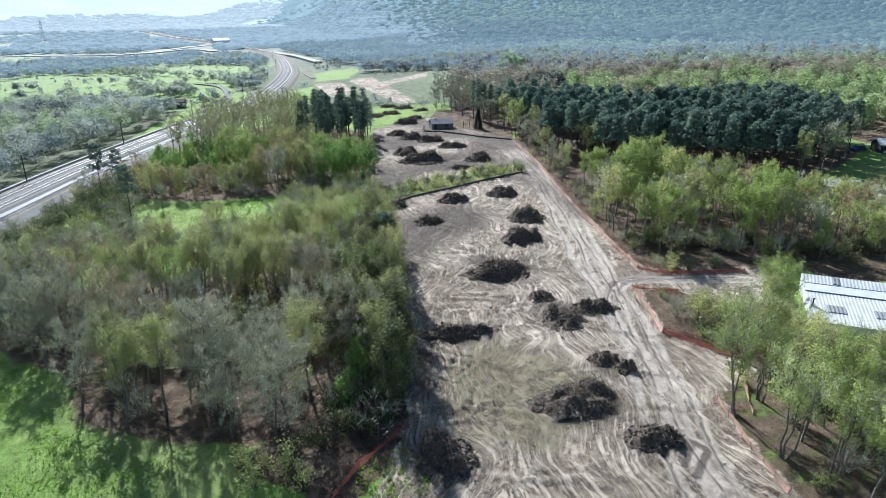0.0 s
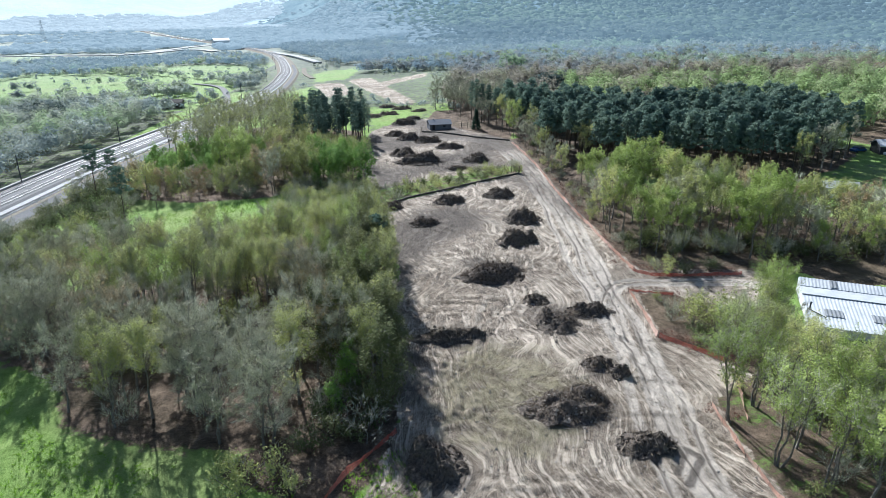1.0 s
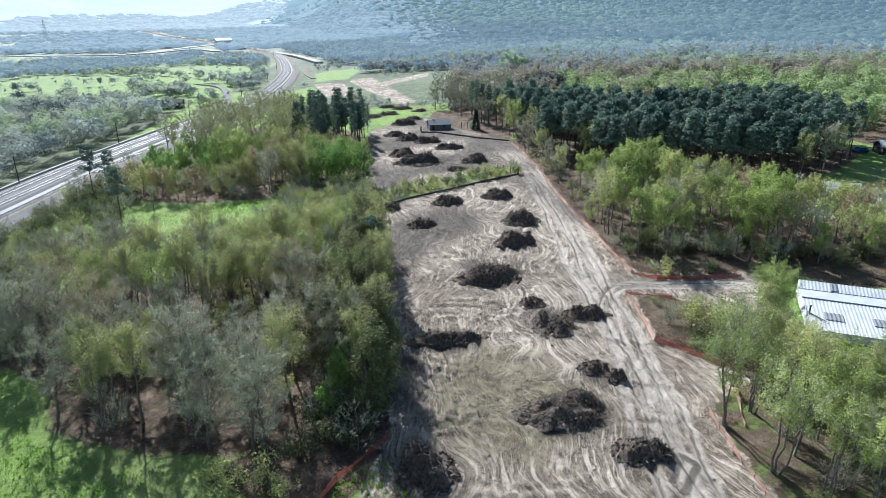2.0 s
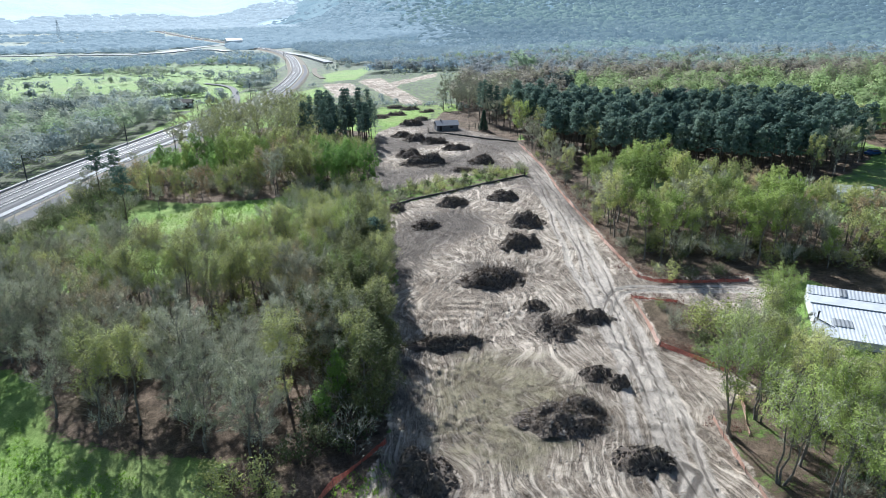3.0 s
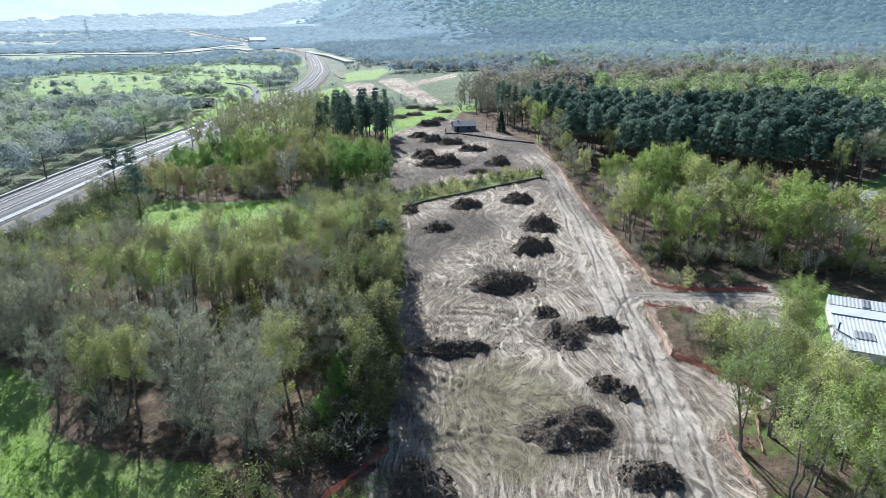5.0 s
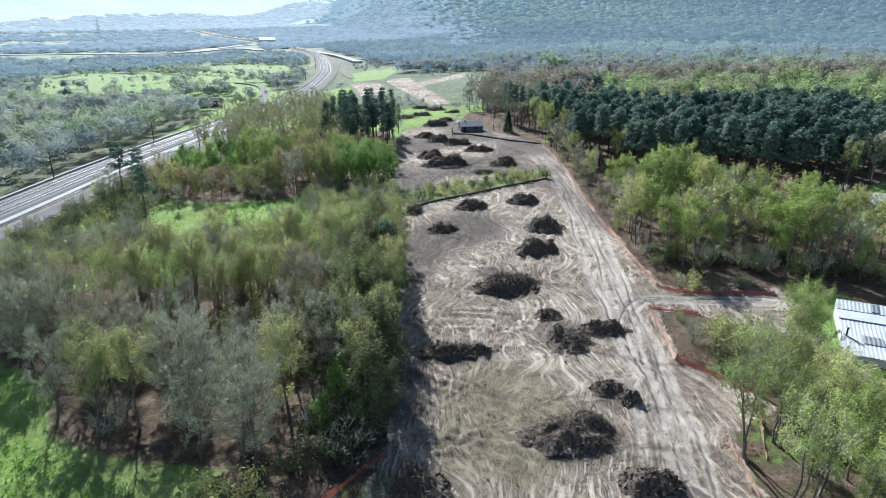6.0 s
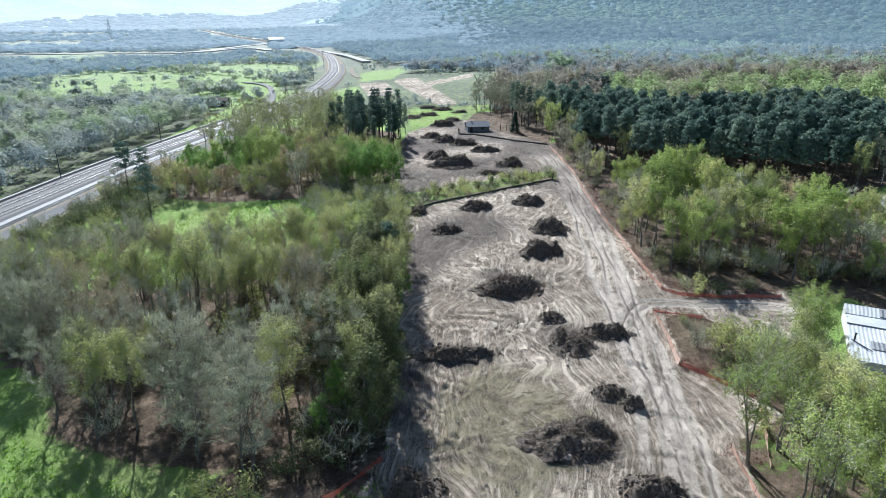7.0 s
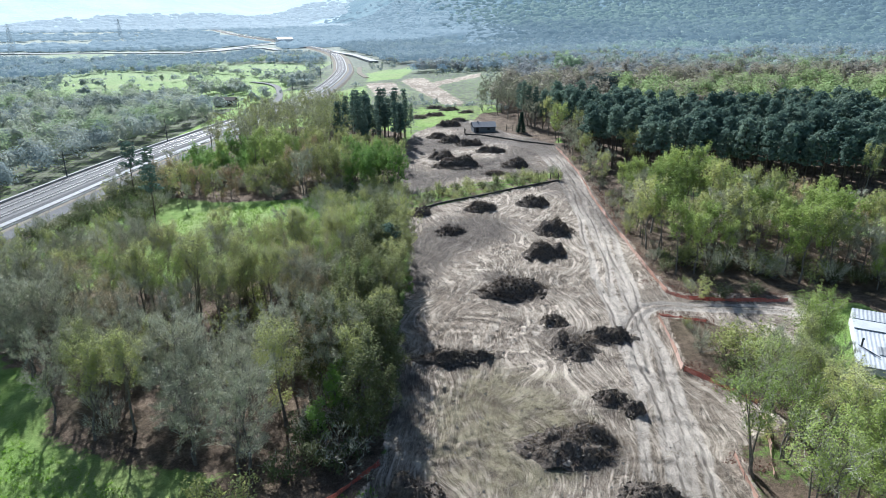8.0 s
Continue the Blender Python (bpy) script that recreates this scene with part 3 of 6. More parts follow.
    me.from_pydata(V.tolist(), [], F.tolist())
    att = me.color_attributes.new("zone", "FLOAT_COLOR", "POINT")
    att.data.foreach_set("color", np.stack([dirt, litter, scrub, np.ones(X.shape)], -1).reshape(-1))
    att = me.attributes.new("rut", "FLOAT", "POINT")
    att.data.foreach_set("value", ruts.astype(np.float32).reshape(-1))
    # painted haze grows with distance over the sheet
    att = me.attributes.new("haze_tone", "FLOAT", "POINT")
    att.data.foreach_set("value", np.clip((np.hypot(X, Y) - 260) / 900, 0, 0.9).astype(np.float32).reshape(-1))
    att = me.color_attributes.new("wear_shade", "FLOAT_COLOR", "POINT")
    att.data.foreach_set("color", np.stack([track, dark, weeds, np.ones(X.shape)], -1).reshape(-1))
    me.polygons.foreach_set("use_smooth", [True] * len(me.polygons))
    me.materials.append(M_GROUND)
    me.update()
    tagged(new("ground", me), "cleared pale soil, grass and leaf litter", "ground", kind="structure")


build_ground()


def hill_z(x, y):
    """The wooded hillside that closes the valley on the east and ahead."""
    x, y = np.asarray(x, float), np.asarray(y, float)
    d, az = np.hypot(x, y), np.degrees(np.arctan2(x, y))
    k = np.clip((-az - 1) / 13, 0, 1)
    k = k * k * (3 - 2 * k)
    s = np.maximum(0, d - (760 - 150 * np.clip(az / 25, 0, 1) + 1500 * k))
    rise = 0.00006 * s * s + 0.014 * s
    return height(x, y) - 1.5 + rise * (1 + 0.22 * bumpy(x / 150, y / 150, 12)) + np.clip(s / 80, 0, 1) * (3.0 * bumpy(x / 45, y / 45, 13) + 3)


def mountain_z(x, y):
    """The far mountains at the end of the valley."""
    d, az = np.hypot(x, y), np.degrees(np.arctan2(x, y))
    s = np.maximum(0, d - 1900)
    notch = 1 - 0.5 * np.exp(-((az + 15.5) / 3.2) ** 2)
    return height(x, y) - 2 + (0.00009 * s * s + 0.02 * s) * notch * (1 + 0.2 * bumpy(x / 260, y / 260, 14))


def build_hill():
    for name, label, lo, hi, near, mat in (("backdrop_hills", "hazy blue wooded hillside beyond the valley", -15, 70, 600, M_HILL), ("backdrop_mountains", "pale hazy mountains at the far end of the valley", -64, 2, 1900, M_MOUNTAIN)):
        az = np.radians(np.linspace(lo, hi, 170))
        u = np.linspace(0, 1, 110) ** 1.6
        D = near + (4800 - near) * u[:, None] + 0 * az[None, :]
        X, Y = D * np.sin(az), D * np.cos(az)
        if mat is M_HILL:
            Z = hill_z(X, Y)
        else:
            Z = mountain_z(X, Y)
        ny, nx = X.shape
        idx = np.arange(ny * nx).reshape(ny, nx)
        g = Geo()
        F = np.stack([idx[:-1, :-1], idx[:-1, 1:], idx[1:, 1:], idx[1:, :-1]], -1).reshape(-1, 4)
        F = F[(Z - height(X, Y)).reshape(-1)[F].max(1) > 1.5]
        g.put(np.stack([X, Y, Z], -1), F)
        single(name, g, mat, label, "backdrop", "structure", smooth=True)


build_hill()


# ---------------------------------------------------------------- lines of the railway and the far roads
RAIL = curve(list(zip(RAIL_X, RAIL_Y)), 6.0)
BRANCH = curve([(-76, 290), (-79, 308), (-86, 343), (-97, 381), (-108, 402), (-122, 416)], 4.0)
OVER = curve([(-122, 705), (-108, 668), (-88, 625), (-60, 541)], 5.0)
UNDERPASS = curve([(-66, 500), (-60, 455), (-51, 420)], 5.0)
LANE = curve([(-222, 950), (-255, 900), (-272, 824), (-290, 765), (-381, 782), (-479, 788), (-700, 800)], 10.0)
SPUR = curve([(-195, 766), (-225, 815), (-252, 815), (-268, 780), (-290, 761)], 8.0)
YARD = curve([(-160, 806), (-190, 860), (-216, 900)], 8.0)
UP = 1.0


def along(line):
    d = np.gradient(line, axis=0)
    d /= np.linalg.norm(d, axis=1)[:, None]
    return np.stack([d[:, 1], -d[:, 0]], 1)


def strip(line, profile):
    """Sweeps a closed profile of (offset to the right, height) along a line."""
    s = along(line)
    base = height(line[:, 0], line[:, 1]) + UP
    slim = np.interp(line[:, 1], (250, 340), (1.0, 0.55))
    V = []
    for o, z in profile:
        o = o * slim
        V.append(np.stack([line[:, 0] + s[:, 0] * o, line[:, 1] + s[:, 1] * o, base + z], 1))
    V = np.stack(V, 1)
    n, k = V.shape[:2]
    F = []
    for i in range(n - 1):
        for j in range(k):
            a, b = i * k + j, i * k + (j + 1) % k
            F.append((a, b, b + k, a + k))
    F += [tuple(range(k))[::-1], tuple(range((n - 1) * k, n * k))]
    g = Geo()
    g.put(V, F)
    return g


def flat(o0, o1, z0, z1):
    return [(o0, z0), (o0, z1), (o1, z1), (o1, z0)]


# ---------------------------------------------------------------- trees
def unit(v):
    return v / (np.linalg.norm(v) + 1e-9)


def unit_rows(v):
    return v / (np.linalg.norm(v, axis=1)[:, None] + 1e-9)


def leaf_tris(r, centres, size, out=None, loose=0.55):
    """A small triangle at every centre, facing about along out."""
    n = len(centres)
    if out is None:
        out = r.normal(size=(n, 3))
    f = out / (np.linalg.norm(out, axis=1)[:, None] + 1e-9) + r.normal(size=(n, 3)) * loose
    f /= np.linalg.norm(f, axis=1)[:, None]
    a = np.cross(f, r.normal(size=(n, 3)))
    a /= np.linalg.norm(a, axis=1)[:, None]
    b = np.cross(f, a)
    s = size * r.uniform(0.6, 1.4, (n, 1))
    return np.stack([centres - a * s * 0.6, centres + a * s * 0.6 - b * s * 0.25, centres + b * s * 0.8], 1)


def twig_tris(r, base, way, length, width):
    n = len(base)
    d = way + r.normal(size=(n, 3)) * 0.55
    d /= np.linalg.norm(d, axis=1)[:, None]
    s = np.cross(d, r.normal(size=(n, 3)))
    s /= np.linalg.norm(s, axis=1)[:, None]
    ln = length * r.uniform(0.5, 1.3, (n, 1))
    return np.stack([base - s * width, base + s * width, base + d * ln], 1)


def broadleaf(seed, tall, clear, spread, limbs, subs, twigs, leaves, leaf, stems=1, sides=5, up=0.9, twig_len=0.8, twig_w=0.022, shell=0.0):
    """Trunk and limbs, and the crown of twigs and leaves, as two Geos."""
    r = np.random.RandomState(seed)
    wood, crown = Geo(), Geo()
    nodes, ways = [], []
    for st in range(stems):
        foot = np.array([r.uniform(-0.25, 0.25), r.uniform(-0.25, 0.25), -0.3]) * (1 if stems > 1 else 0.3)
        foot[2] = -0.3
        lean = r.normal(size=2) * (0.10 if stems > 1 else 0.035)
        pts, rad = [foot], []
        nseg = 6
        for k in range(1, nseg + 1):
            z = tall * 0.86 * k / nseg
            pts.append(np.array([foot[0] + lean[0] * z + r.normal() * 0.12, foot[1] + lean[1] * z + r.normal() * 0.12, z]))
        base_r = tall * 0.0135 * (0.75 if stems > 1 else 1)
        for k in range(nseg + 1):
            rad.append(base_r * (1 - 0.88 * k / nseg) * (1.25 if k == 0 else 1))
        for k in range(nseg):
            wood.tube(pts[k], pts[k + 1], rad[k], rad[k + 1], sides)
        nodes.append(pts[-1]); ways.append(np.array([0, 0, 1.0]))
        nl = max(3, limbs // stems)
        for i in range(nl):
            f = clear + (0.98 - clear) * (i + r.uniform(0, 0.8)) / nl
            j = min(int(f * nseg), nseg - 1)
            p = pts[j] + (pts[j + 1] - pts[j]) * (f * nseg - j)
            az = i * 2.4 + r.uniform(-0.5, 0.5) + st * 1.3
            shape = math.sin(math.pi * min(1, 0.22 + 0.78 * (1 - (f - clear) / (1.02 - clear))) * 0.72)
            ln = spread * (0.35 + 0.75 * shape) * r.uniform(0.75, 1.2)
            el = r.uniform(0.35, 0.75) * up
            d = np.array([math.cos(az) * math.cos(el), math.sin(az) * math.cos(el), math.sin(el)])
            q = p
            lr = max(0.022, rad[j] * 0.5)
            line = [p]
            for k in range(3):
                d = unit(d + np.array([0, 0, 0.22 * up]) + r.normal(size=3) * 0.14)
                nxt = q + d * ln / 3
                wood.tube(q, nxt, lr * (1 - 0.28 * k), lr * (0.72 - 0.28 * k), 3)
                q = nxt
                line.append(q)
            nodes.append(q); ways.append(d)
            for s in range(subs):
                t = 0.25 + 0.75 * (s + r.uniform(0, 0.9)) / subs
                k = min(int(t * 3), 2)
                a = line[k] + (line[k + 1] - line[k]) * (t * 3 - k)
                sd = unit(d * 0.6 + r.normal(size=3) * 0.65 + np.array([0, 0, 0.3 * up]))
                sl = ln * 0.42 * r.uniform(0.6, 1.2)
                b = a + sd * sl
                wood.tube(a, b, 0.036, 0.012, 3)
                for w in (0.45, 0.75, 1.0):
                    nodes.append(a + sd * sl * w); ways.append(sd)
    nodes, ways = np.array(nodes), np.array(ways)
    reach = np.linalg.norm((nodes - [0, 0, tall * 0.55]) / [spread, spread, tall * 0.42], axis=1)
    outer = np.where(reach >= np.quantile(reach, shell))[0]
    nodes, ways = nodes[outer], ways[outer]
    if twigs:
        k = r.randint(0, len(nodes), twigs)
        crown.tris(twig_tris(r, nodes[k] + r.normal(size=(twigs, 3)) * 0.12, ways[k] + [0, 0, 0.25], twig_len, twig_w), 0)
    if leaves:
        k = r.randint(0, len(nodes), leaves)
        off = r.normal(size=(leaves, 3)) * twig_len * np.array([0.27, 0.27, 0.5])
        at = nodes[k] + off + ways[k] * 0.3
        away = at - [0, 0, tall * 0.6]
        crown.tris(leaf_tris(r, at, leaf, unit_rows(away) * 0.9 + unit_rows(off) * 0.6 + [0, 0, 0.8], 0.4), 1)
    return wood, crown


def pine(seed, tall, clear, spread, whorls, tufts, needles, size):
    r = np.random.RandomState(seed)
    wood, crown = Geo(), Geo()
    pts = [np.array([0, 0, -0.3])]
    for k in range(1, 6):
        pts.append(np.array([r.normal() * 0.12, r.normal() * 0.12, tall * 0.96 * k / 5]))
    for k in range(5):
        wood.tube(pts[k], pts[k + 1], tall * 0.013 * (1 - 0.17 * k), tall * 0.013 * (0.83 - 0.17 * k), 5)
    cents = []
    for i in range(whorls):
        f = clear + (1 - clear) * (i + 0.3) / whorls
        z = tall * f
        ln = spread * (1.0 - 0.72 * ((f - clear) / (1 - clear)) ** 1.3) * r.uniform(0.75, 1.15)
        for k in range(tufts):
            az = 2 * math.pi * k / tufts + i * 0.9 + r.uniform(-0.35, 0.35)
            el = r.uniform(0.05, 0.5)
            d = np.array([math.cos(az) * math.cos(el), math.sin(az) * math.cos(el), math.sin(el)])
            tip = np.array([0, 0, z]) + d * ln * r.uniform(0.7, 1.1)
            wood.tube((0, 0, z), tip, 0.05, 0.015, 3)
            cents += [tip, tip * [0.62, 0.62, 1] - [0, 0, 0.1 * ln]]
    cents += [np.array([0, 0, tall]), np.array([0, 0, tall - 0.7])]
    cents = np.array(cents)
    k = np.repeat(np.arange(len(cents)), needles)
    d = unit_rows(r.normal(size=(len(k), 3)))
    d[:, 2] = np.where(d[:, 2] < -0.3, -d[:, 2], d[:, 2])
    at = cents[k] + d * np.array([1, 1, 0.7]) * size * r.uniform(0.6, 1.05, (len(k), 1))
    crown.tris(leaf_tris(r, at, size * 0.62, d + [0, 0, 0.25], 0.4), 0)
    return wood, crown


def fir(seed, tall, spread):
    r = np.random.RandomState(seed)
    wood, crown = Geo(), Geo()
    wood.tube((0, 0, -0.3), (0, 0, tall * 0.97), tall * 0.016, 0.02, 6)
    n = 2600
    f = r.uniform(0.04, 1, n) ** 1.1
    az = r.uniform(0, 6.283, n)
    rad = spread * (1 - f) * np.sqrt(r.uniform(0.15, 1, n)) * (0.8 + 0.2 * np.sin(f * 60))
    c = np.stack([np.cos(az) * rad, np.sin(az) * rad, f * tall], 1)
    d = np.stack([np.cos(az), np.sin(az), np.full(n, -0.25)], 1)
    crown.tris(twig_tris(r, c, d * 1.6, 0.55, 0.09), 0)
    return wood, crown


def shrub(seed, tall, spread, leaves, leaf, twigs=60):
    r = np.random.RandomState(seed)
    wood, crown = Geo(), Geo()
    nodes = []
    for i in range(9):
        az, el = i * 2.4 + r.uniform(-0.4, 0.4), r.uniform(0.5, 1.4)
        d = np.array([math.cos(az) * math.cos(el), math.sin(az) * math.cos(el), math.sin(el)])
        ln = (tall * math.sin(el) + spread * math.cos(el)) * r.uniform(0.7, 1.0)
        mid, tip = d * ln * 0.55 + r.normal(size=3) * 0.1, d * ln
        wood.tube((0, 0, -0.1), mid, 0.05, 0.03, 3)
        wood.tube(mid, tip, 0.03, 0.01, 3)
        nodes += [mid, (mid + tip) / 2, tip, tip]
    nodes = np.array(nodes)
    k = r.randint(0, len(nodes), twigs)
    crown.tris(twig_tris(r, nodes[k] + r.normal(size=(twigs, 3)) * 0.2, nodes[k] / tall + [0, 0, 0.3], 0.7, 0.02), 0)
    k = r.randint(0, len(nodes), leaves)
    c = nodes[k] + r.normal(size=(leaves, 3)) * np.array([spread, spread, tall]) * 0.16
    c[:, 2] = np.abs(c[:, 2])
    crown.tris(leaf_tris(r, c, leaf, c - [0, 0, tall * 0.3] + [0, 0, 0.3]), 1)
    return wood, crown


TEMPLATES = {}
USED = set()
COUNT = {}


def template(key, name, label, made, bark, mats):
    """A kind of tree, with trunk and crown; its first copy stands where it is first planted."""
    TEMPLATES.setdefault(key, []).append((name, label, made, bark, mats))


def plant(key, x, y, size=1.0, turn=0.0, group="", pick=None):
    options = TEMPLATES[key]
    COUNT[key] = COUNT.get(key, -1) + 1
    i = (COUNT[key] if pick is None else pick) % len(options)
    entry = options[i]
    m = pose(x, y, hz(x, y), 0, 0, turn) @ Matrix.Scale(size, 4)
    if (key, i) not in USED:
        USED.add((key, i))
        name, label, (wood, crown), bark, mats = entry
        root = thing(name, label, name.split("_")[-1])
        part("trunk", wood, bark, root, smooth=True)
        part("crown", crown, mats, root)
        options[i] = root
        root.matrix_basis = pose(x, y, hz(x, y), 0, 0, turn)
        return tagged(root, group=group)
    ob = copy_thing(entry, m)
    return tagged(ob, group=group)


def make_templates():
    oak_bare = "grey lichen-covered oak, almost bare, in early bud"
    oak_olive = "slender oak with sparse young olive-yellow leaves"
    fresh = "broadleaf tree in fresh light green leaf"
    rust = "oak in brown bud with thin russet crown"
    vivid = "young birch in vivid green leaf"
    T = template
    # near: full branching
    for s in range(3):
        T("bare0", "oak_tree", oak_bare, broadleaf(10 + s, 10.2 + s * 0.6, 0.26, 3.2, 20, 6, 3800, 1100, 0.10, 1 + (s == 1), up=0.8, twig_len=0.55, twig_w=0.018, shell=0.25), M_BARK, (M_TWIG, M_GREYLEAF))
        T("olive0", "oak_tree", oak_olive, broadleaf(20 + s, 11.4 + s * 0.5, 0.46, 2.3, 16, 5, 700, 4200, 0.115, 1 + (s == 2), up=1.2, shell=0.15), M_BARK, (M_TWIG, M_OLIVE))
    for s in range(2):
        T("fresh0", "broadleaf_tree", fresh, broadleaf(30 + s, 11.8, 0.30, 2.9, 15, 5, 350, 4600, 0.13, 1 + s, up=1.1, shell=0.15), M_BARK, (M_TWIG, M_GREEN))
        T("rust0", "oak_tree", rust, broadleaf(40 + s, 10.8, 0.34, 2.8, 14, 5, 1100, 2800, 0.11, up=1.1, shell=0.15), M_BARK, (M_TWIG, M_RUST))
        T("dense0", "broadleaf_tree", "tall tree in dense dull green leaf at the wood edge", broadleaf(54 + s, 11.4, 0.10, 2.7, 18, 5, 400, 5200, 0.165, up=1.15, shell=0.15), M_BARK, (M_TWIG, M_DULL))
    T("vivid0", "birch_tree", vivid, broadleaf(50, 7.0, 0.12, 1.35, 14, 4, 150, 2400, 0.16, up=1.1, twig_len=0.55), M_BARK, (M_TWIG, M_BRIGHT))
    T("multi0", "broadleaf_tree", "many-stemmed tree with thin green crown and leaning trunks", broadleaf(60, 11.2, 0.42, 2.7, 16, 5, 800, 3600, 0.12, 3, up=0.95), M_BARK, (M_TWIG, M_GREEN))
    T("dead0", "dead_tree", "small dead tree with bare pale grey branches", broadleaf(63, 4.6, 0.2, 2.3, 12, 4, 260, 0, 0.1, 1, up=0.5, twig_len=0.6, twig_w=0.03), M_BARK, (M_TWIG, M_GREYLEAF))
    # farther off: fewer, larger pieces
    for s in range(2):
        T("bare1", "oak_tree", oak_bare, broadleaf(70 + s, 10.5, 0.28, 3.3, 10, 3, 750, 300, 0.20, 1, 4, twig_len=1.0, twig_w=0.045), M_BARK, (M_TWIG, M_GREYLEAF))
        T("olive1", "oak_tree", oak_olive, broadleaf(80 + s, 11.5, 0.38, 2.8, 13, 4, 300, 2000, 0.2, 1, 4, up=1.1, twig_w=0.03, shell=0.15), M_BARK, (M_TWIG, M_OLIVE))
        T("fresh1", "broadleaf_tree", fresh, broadleaf(90 + s, 11.5, 0.27, 2.9, 15, 4, 120, 2800, 0.22, 1, 4, up=1.1, shell=0.15), M_BARK, (M_TWIG, M_GREEN))
        T("slim1", "broadleaf_tree", "slender tall tree with high fresh green crown", broadleaf(95 + s, 11.8, 0.52, 2.1, 14, 4, 200, 2000, 0.2, 1, 4, up=1.2, shell=0.1), M_BARK, (M_TWIG, M_GREEN))
        T("rust1", "oak_tree", rust, broadleaf(100 + s, 10.5, 0.22, 2.9, 12, 4, 450, 1700, 0.19, 1, 4, up=1.1, twig_w=0.03, shell=0.15), M_BARK, (M_TWIG, M_RUST))
        T("vivid1", "birch_tree", vivid, broadleaf(110 + s, 9.0, 0.06, 2.3, 14, 4, 40, 2200, 0.26, 1, 4, twig_len=0.9), M_BARK, (M_TWIG, M_BRIGHT))
        T("pine1", "pine_tree", "tall pine with dark blue-green rounded crown", pine(120 + s, 13.5, 0.50, 2.3, 6, 5, 16, 0.75), M_BARK_DARK, M_PINE)
        T("shrub1", "broom_shrub", "dark green scrubby bush on rough ground", shrub(160 + s, 1.9, 1.5, 520, 0.16), M_BARK_DARK, (M_TWIG, M_SHRUB))
        T("sprout1", "willow_shrub", "low pale green shrub in new leaf", shrub(170 + s, 2.4, 1.5, 480, 0.17), M_BARK, (M_TWIG, M_OLIVE))
        T("grey1", "thorn_shrub", "leafless grey thorn bush", shrub(180 + s, 2.2, 1.6, 140, 0.12, 420), M_BARK, (M_TWIG, M_GREYLEAF))
    for s in range(2):
        T("round_rust", "oak_tree", "low rounded oak in russet bud", broadleaf(200 + s, 7.2, 0.06, 2.9, 18, 4, 500, 2500, 0.18, 1 + s, 4, up=0.8, twig_w=0.03, shell=0.2), M_BARK, (M_TWIG, M_RUST))
        T("round_olive", "oak_tree", "low rounded tree in olive bud", broadleaf(210 + s, 7.0, 0.06, 2.8, 18, 4, 400, 2600, 0.18, 1 + s, 4, up=0.8, twig_w=0.03, shell=0.2), M_BARK, (M_TWIG, M_OLIVE))
    T("pine_edge", "pine_tree", "pine with dark open crown and bare trunk", pine(125, 11.5, 0.5, 2.5, 6, 4, 14, 0.62), M_BARK_DARK, M_PINE)
    for s in range(2):
        T("pine_slim", "pine_tree", "slender dark pine among budding oaks", pine(127 + s, 14.0 + s, 0.36, 1.7, 10, 4, 13, 0.6), M_BARK_DARK, M_PINE)
    T("fir", "fir_tree", "small dark conical fir", fir(190, 6.7, 1.9), M_BARK_DARK, M_FIR)


make_templates()


def scatter(poly, spacing, seed, margin=0.0):
    r = np.random.RandomState(seed)
    xs, ys = [p[0] for p in poly], [p[1] for p in poly]
    out = []
    y, k = min(ys), 0
    while y < max(ys):
        x = min(xs) + (k % 2) * spacing * 0.5
        while x < max(xs):
            out.append((x + r.uniform(-0.42, 0.42) * spacing, y + r.uniform(-0.42, 0.42) * spacing))
            x += spacing
        y += spacing * 0.88
        k += 1
    out = np.array(out)
    return out[inside(out[:, 0], out[:, 1], poly) > margin], r


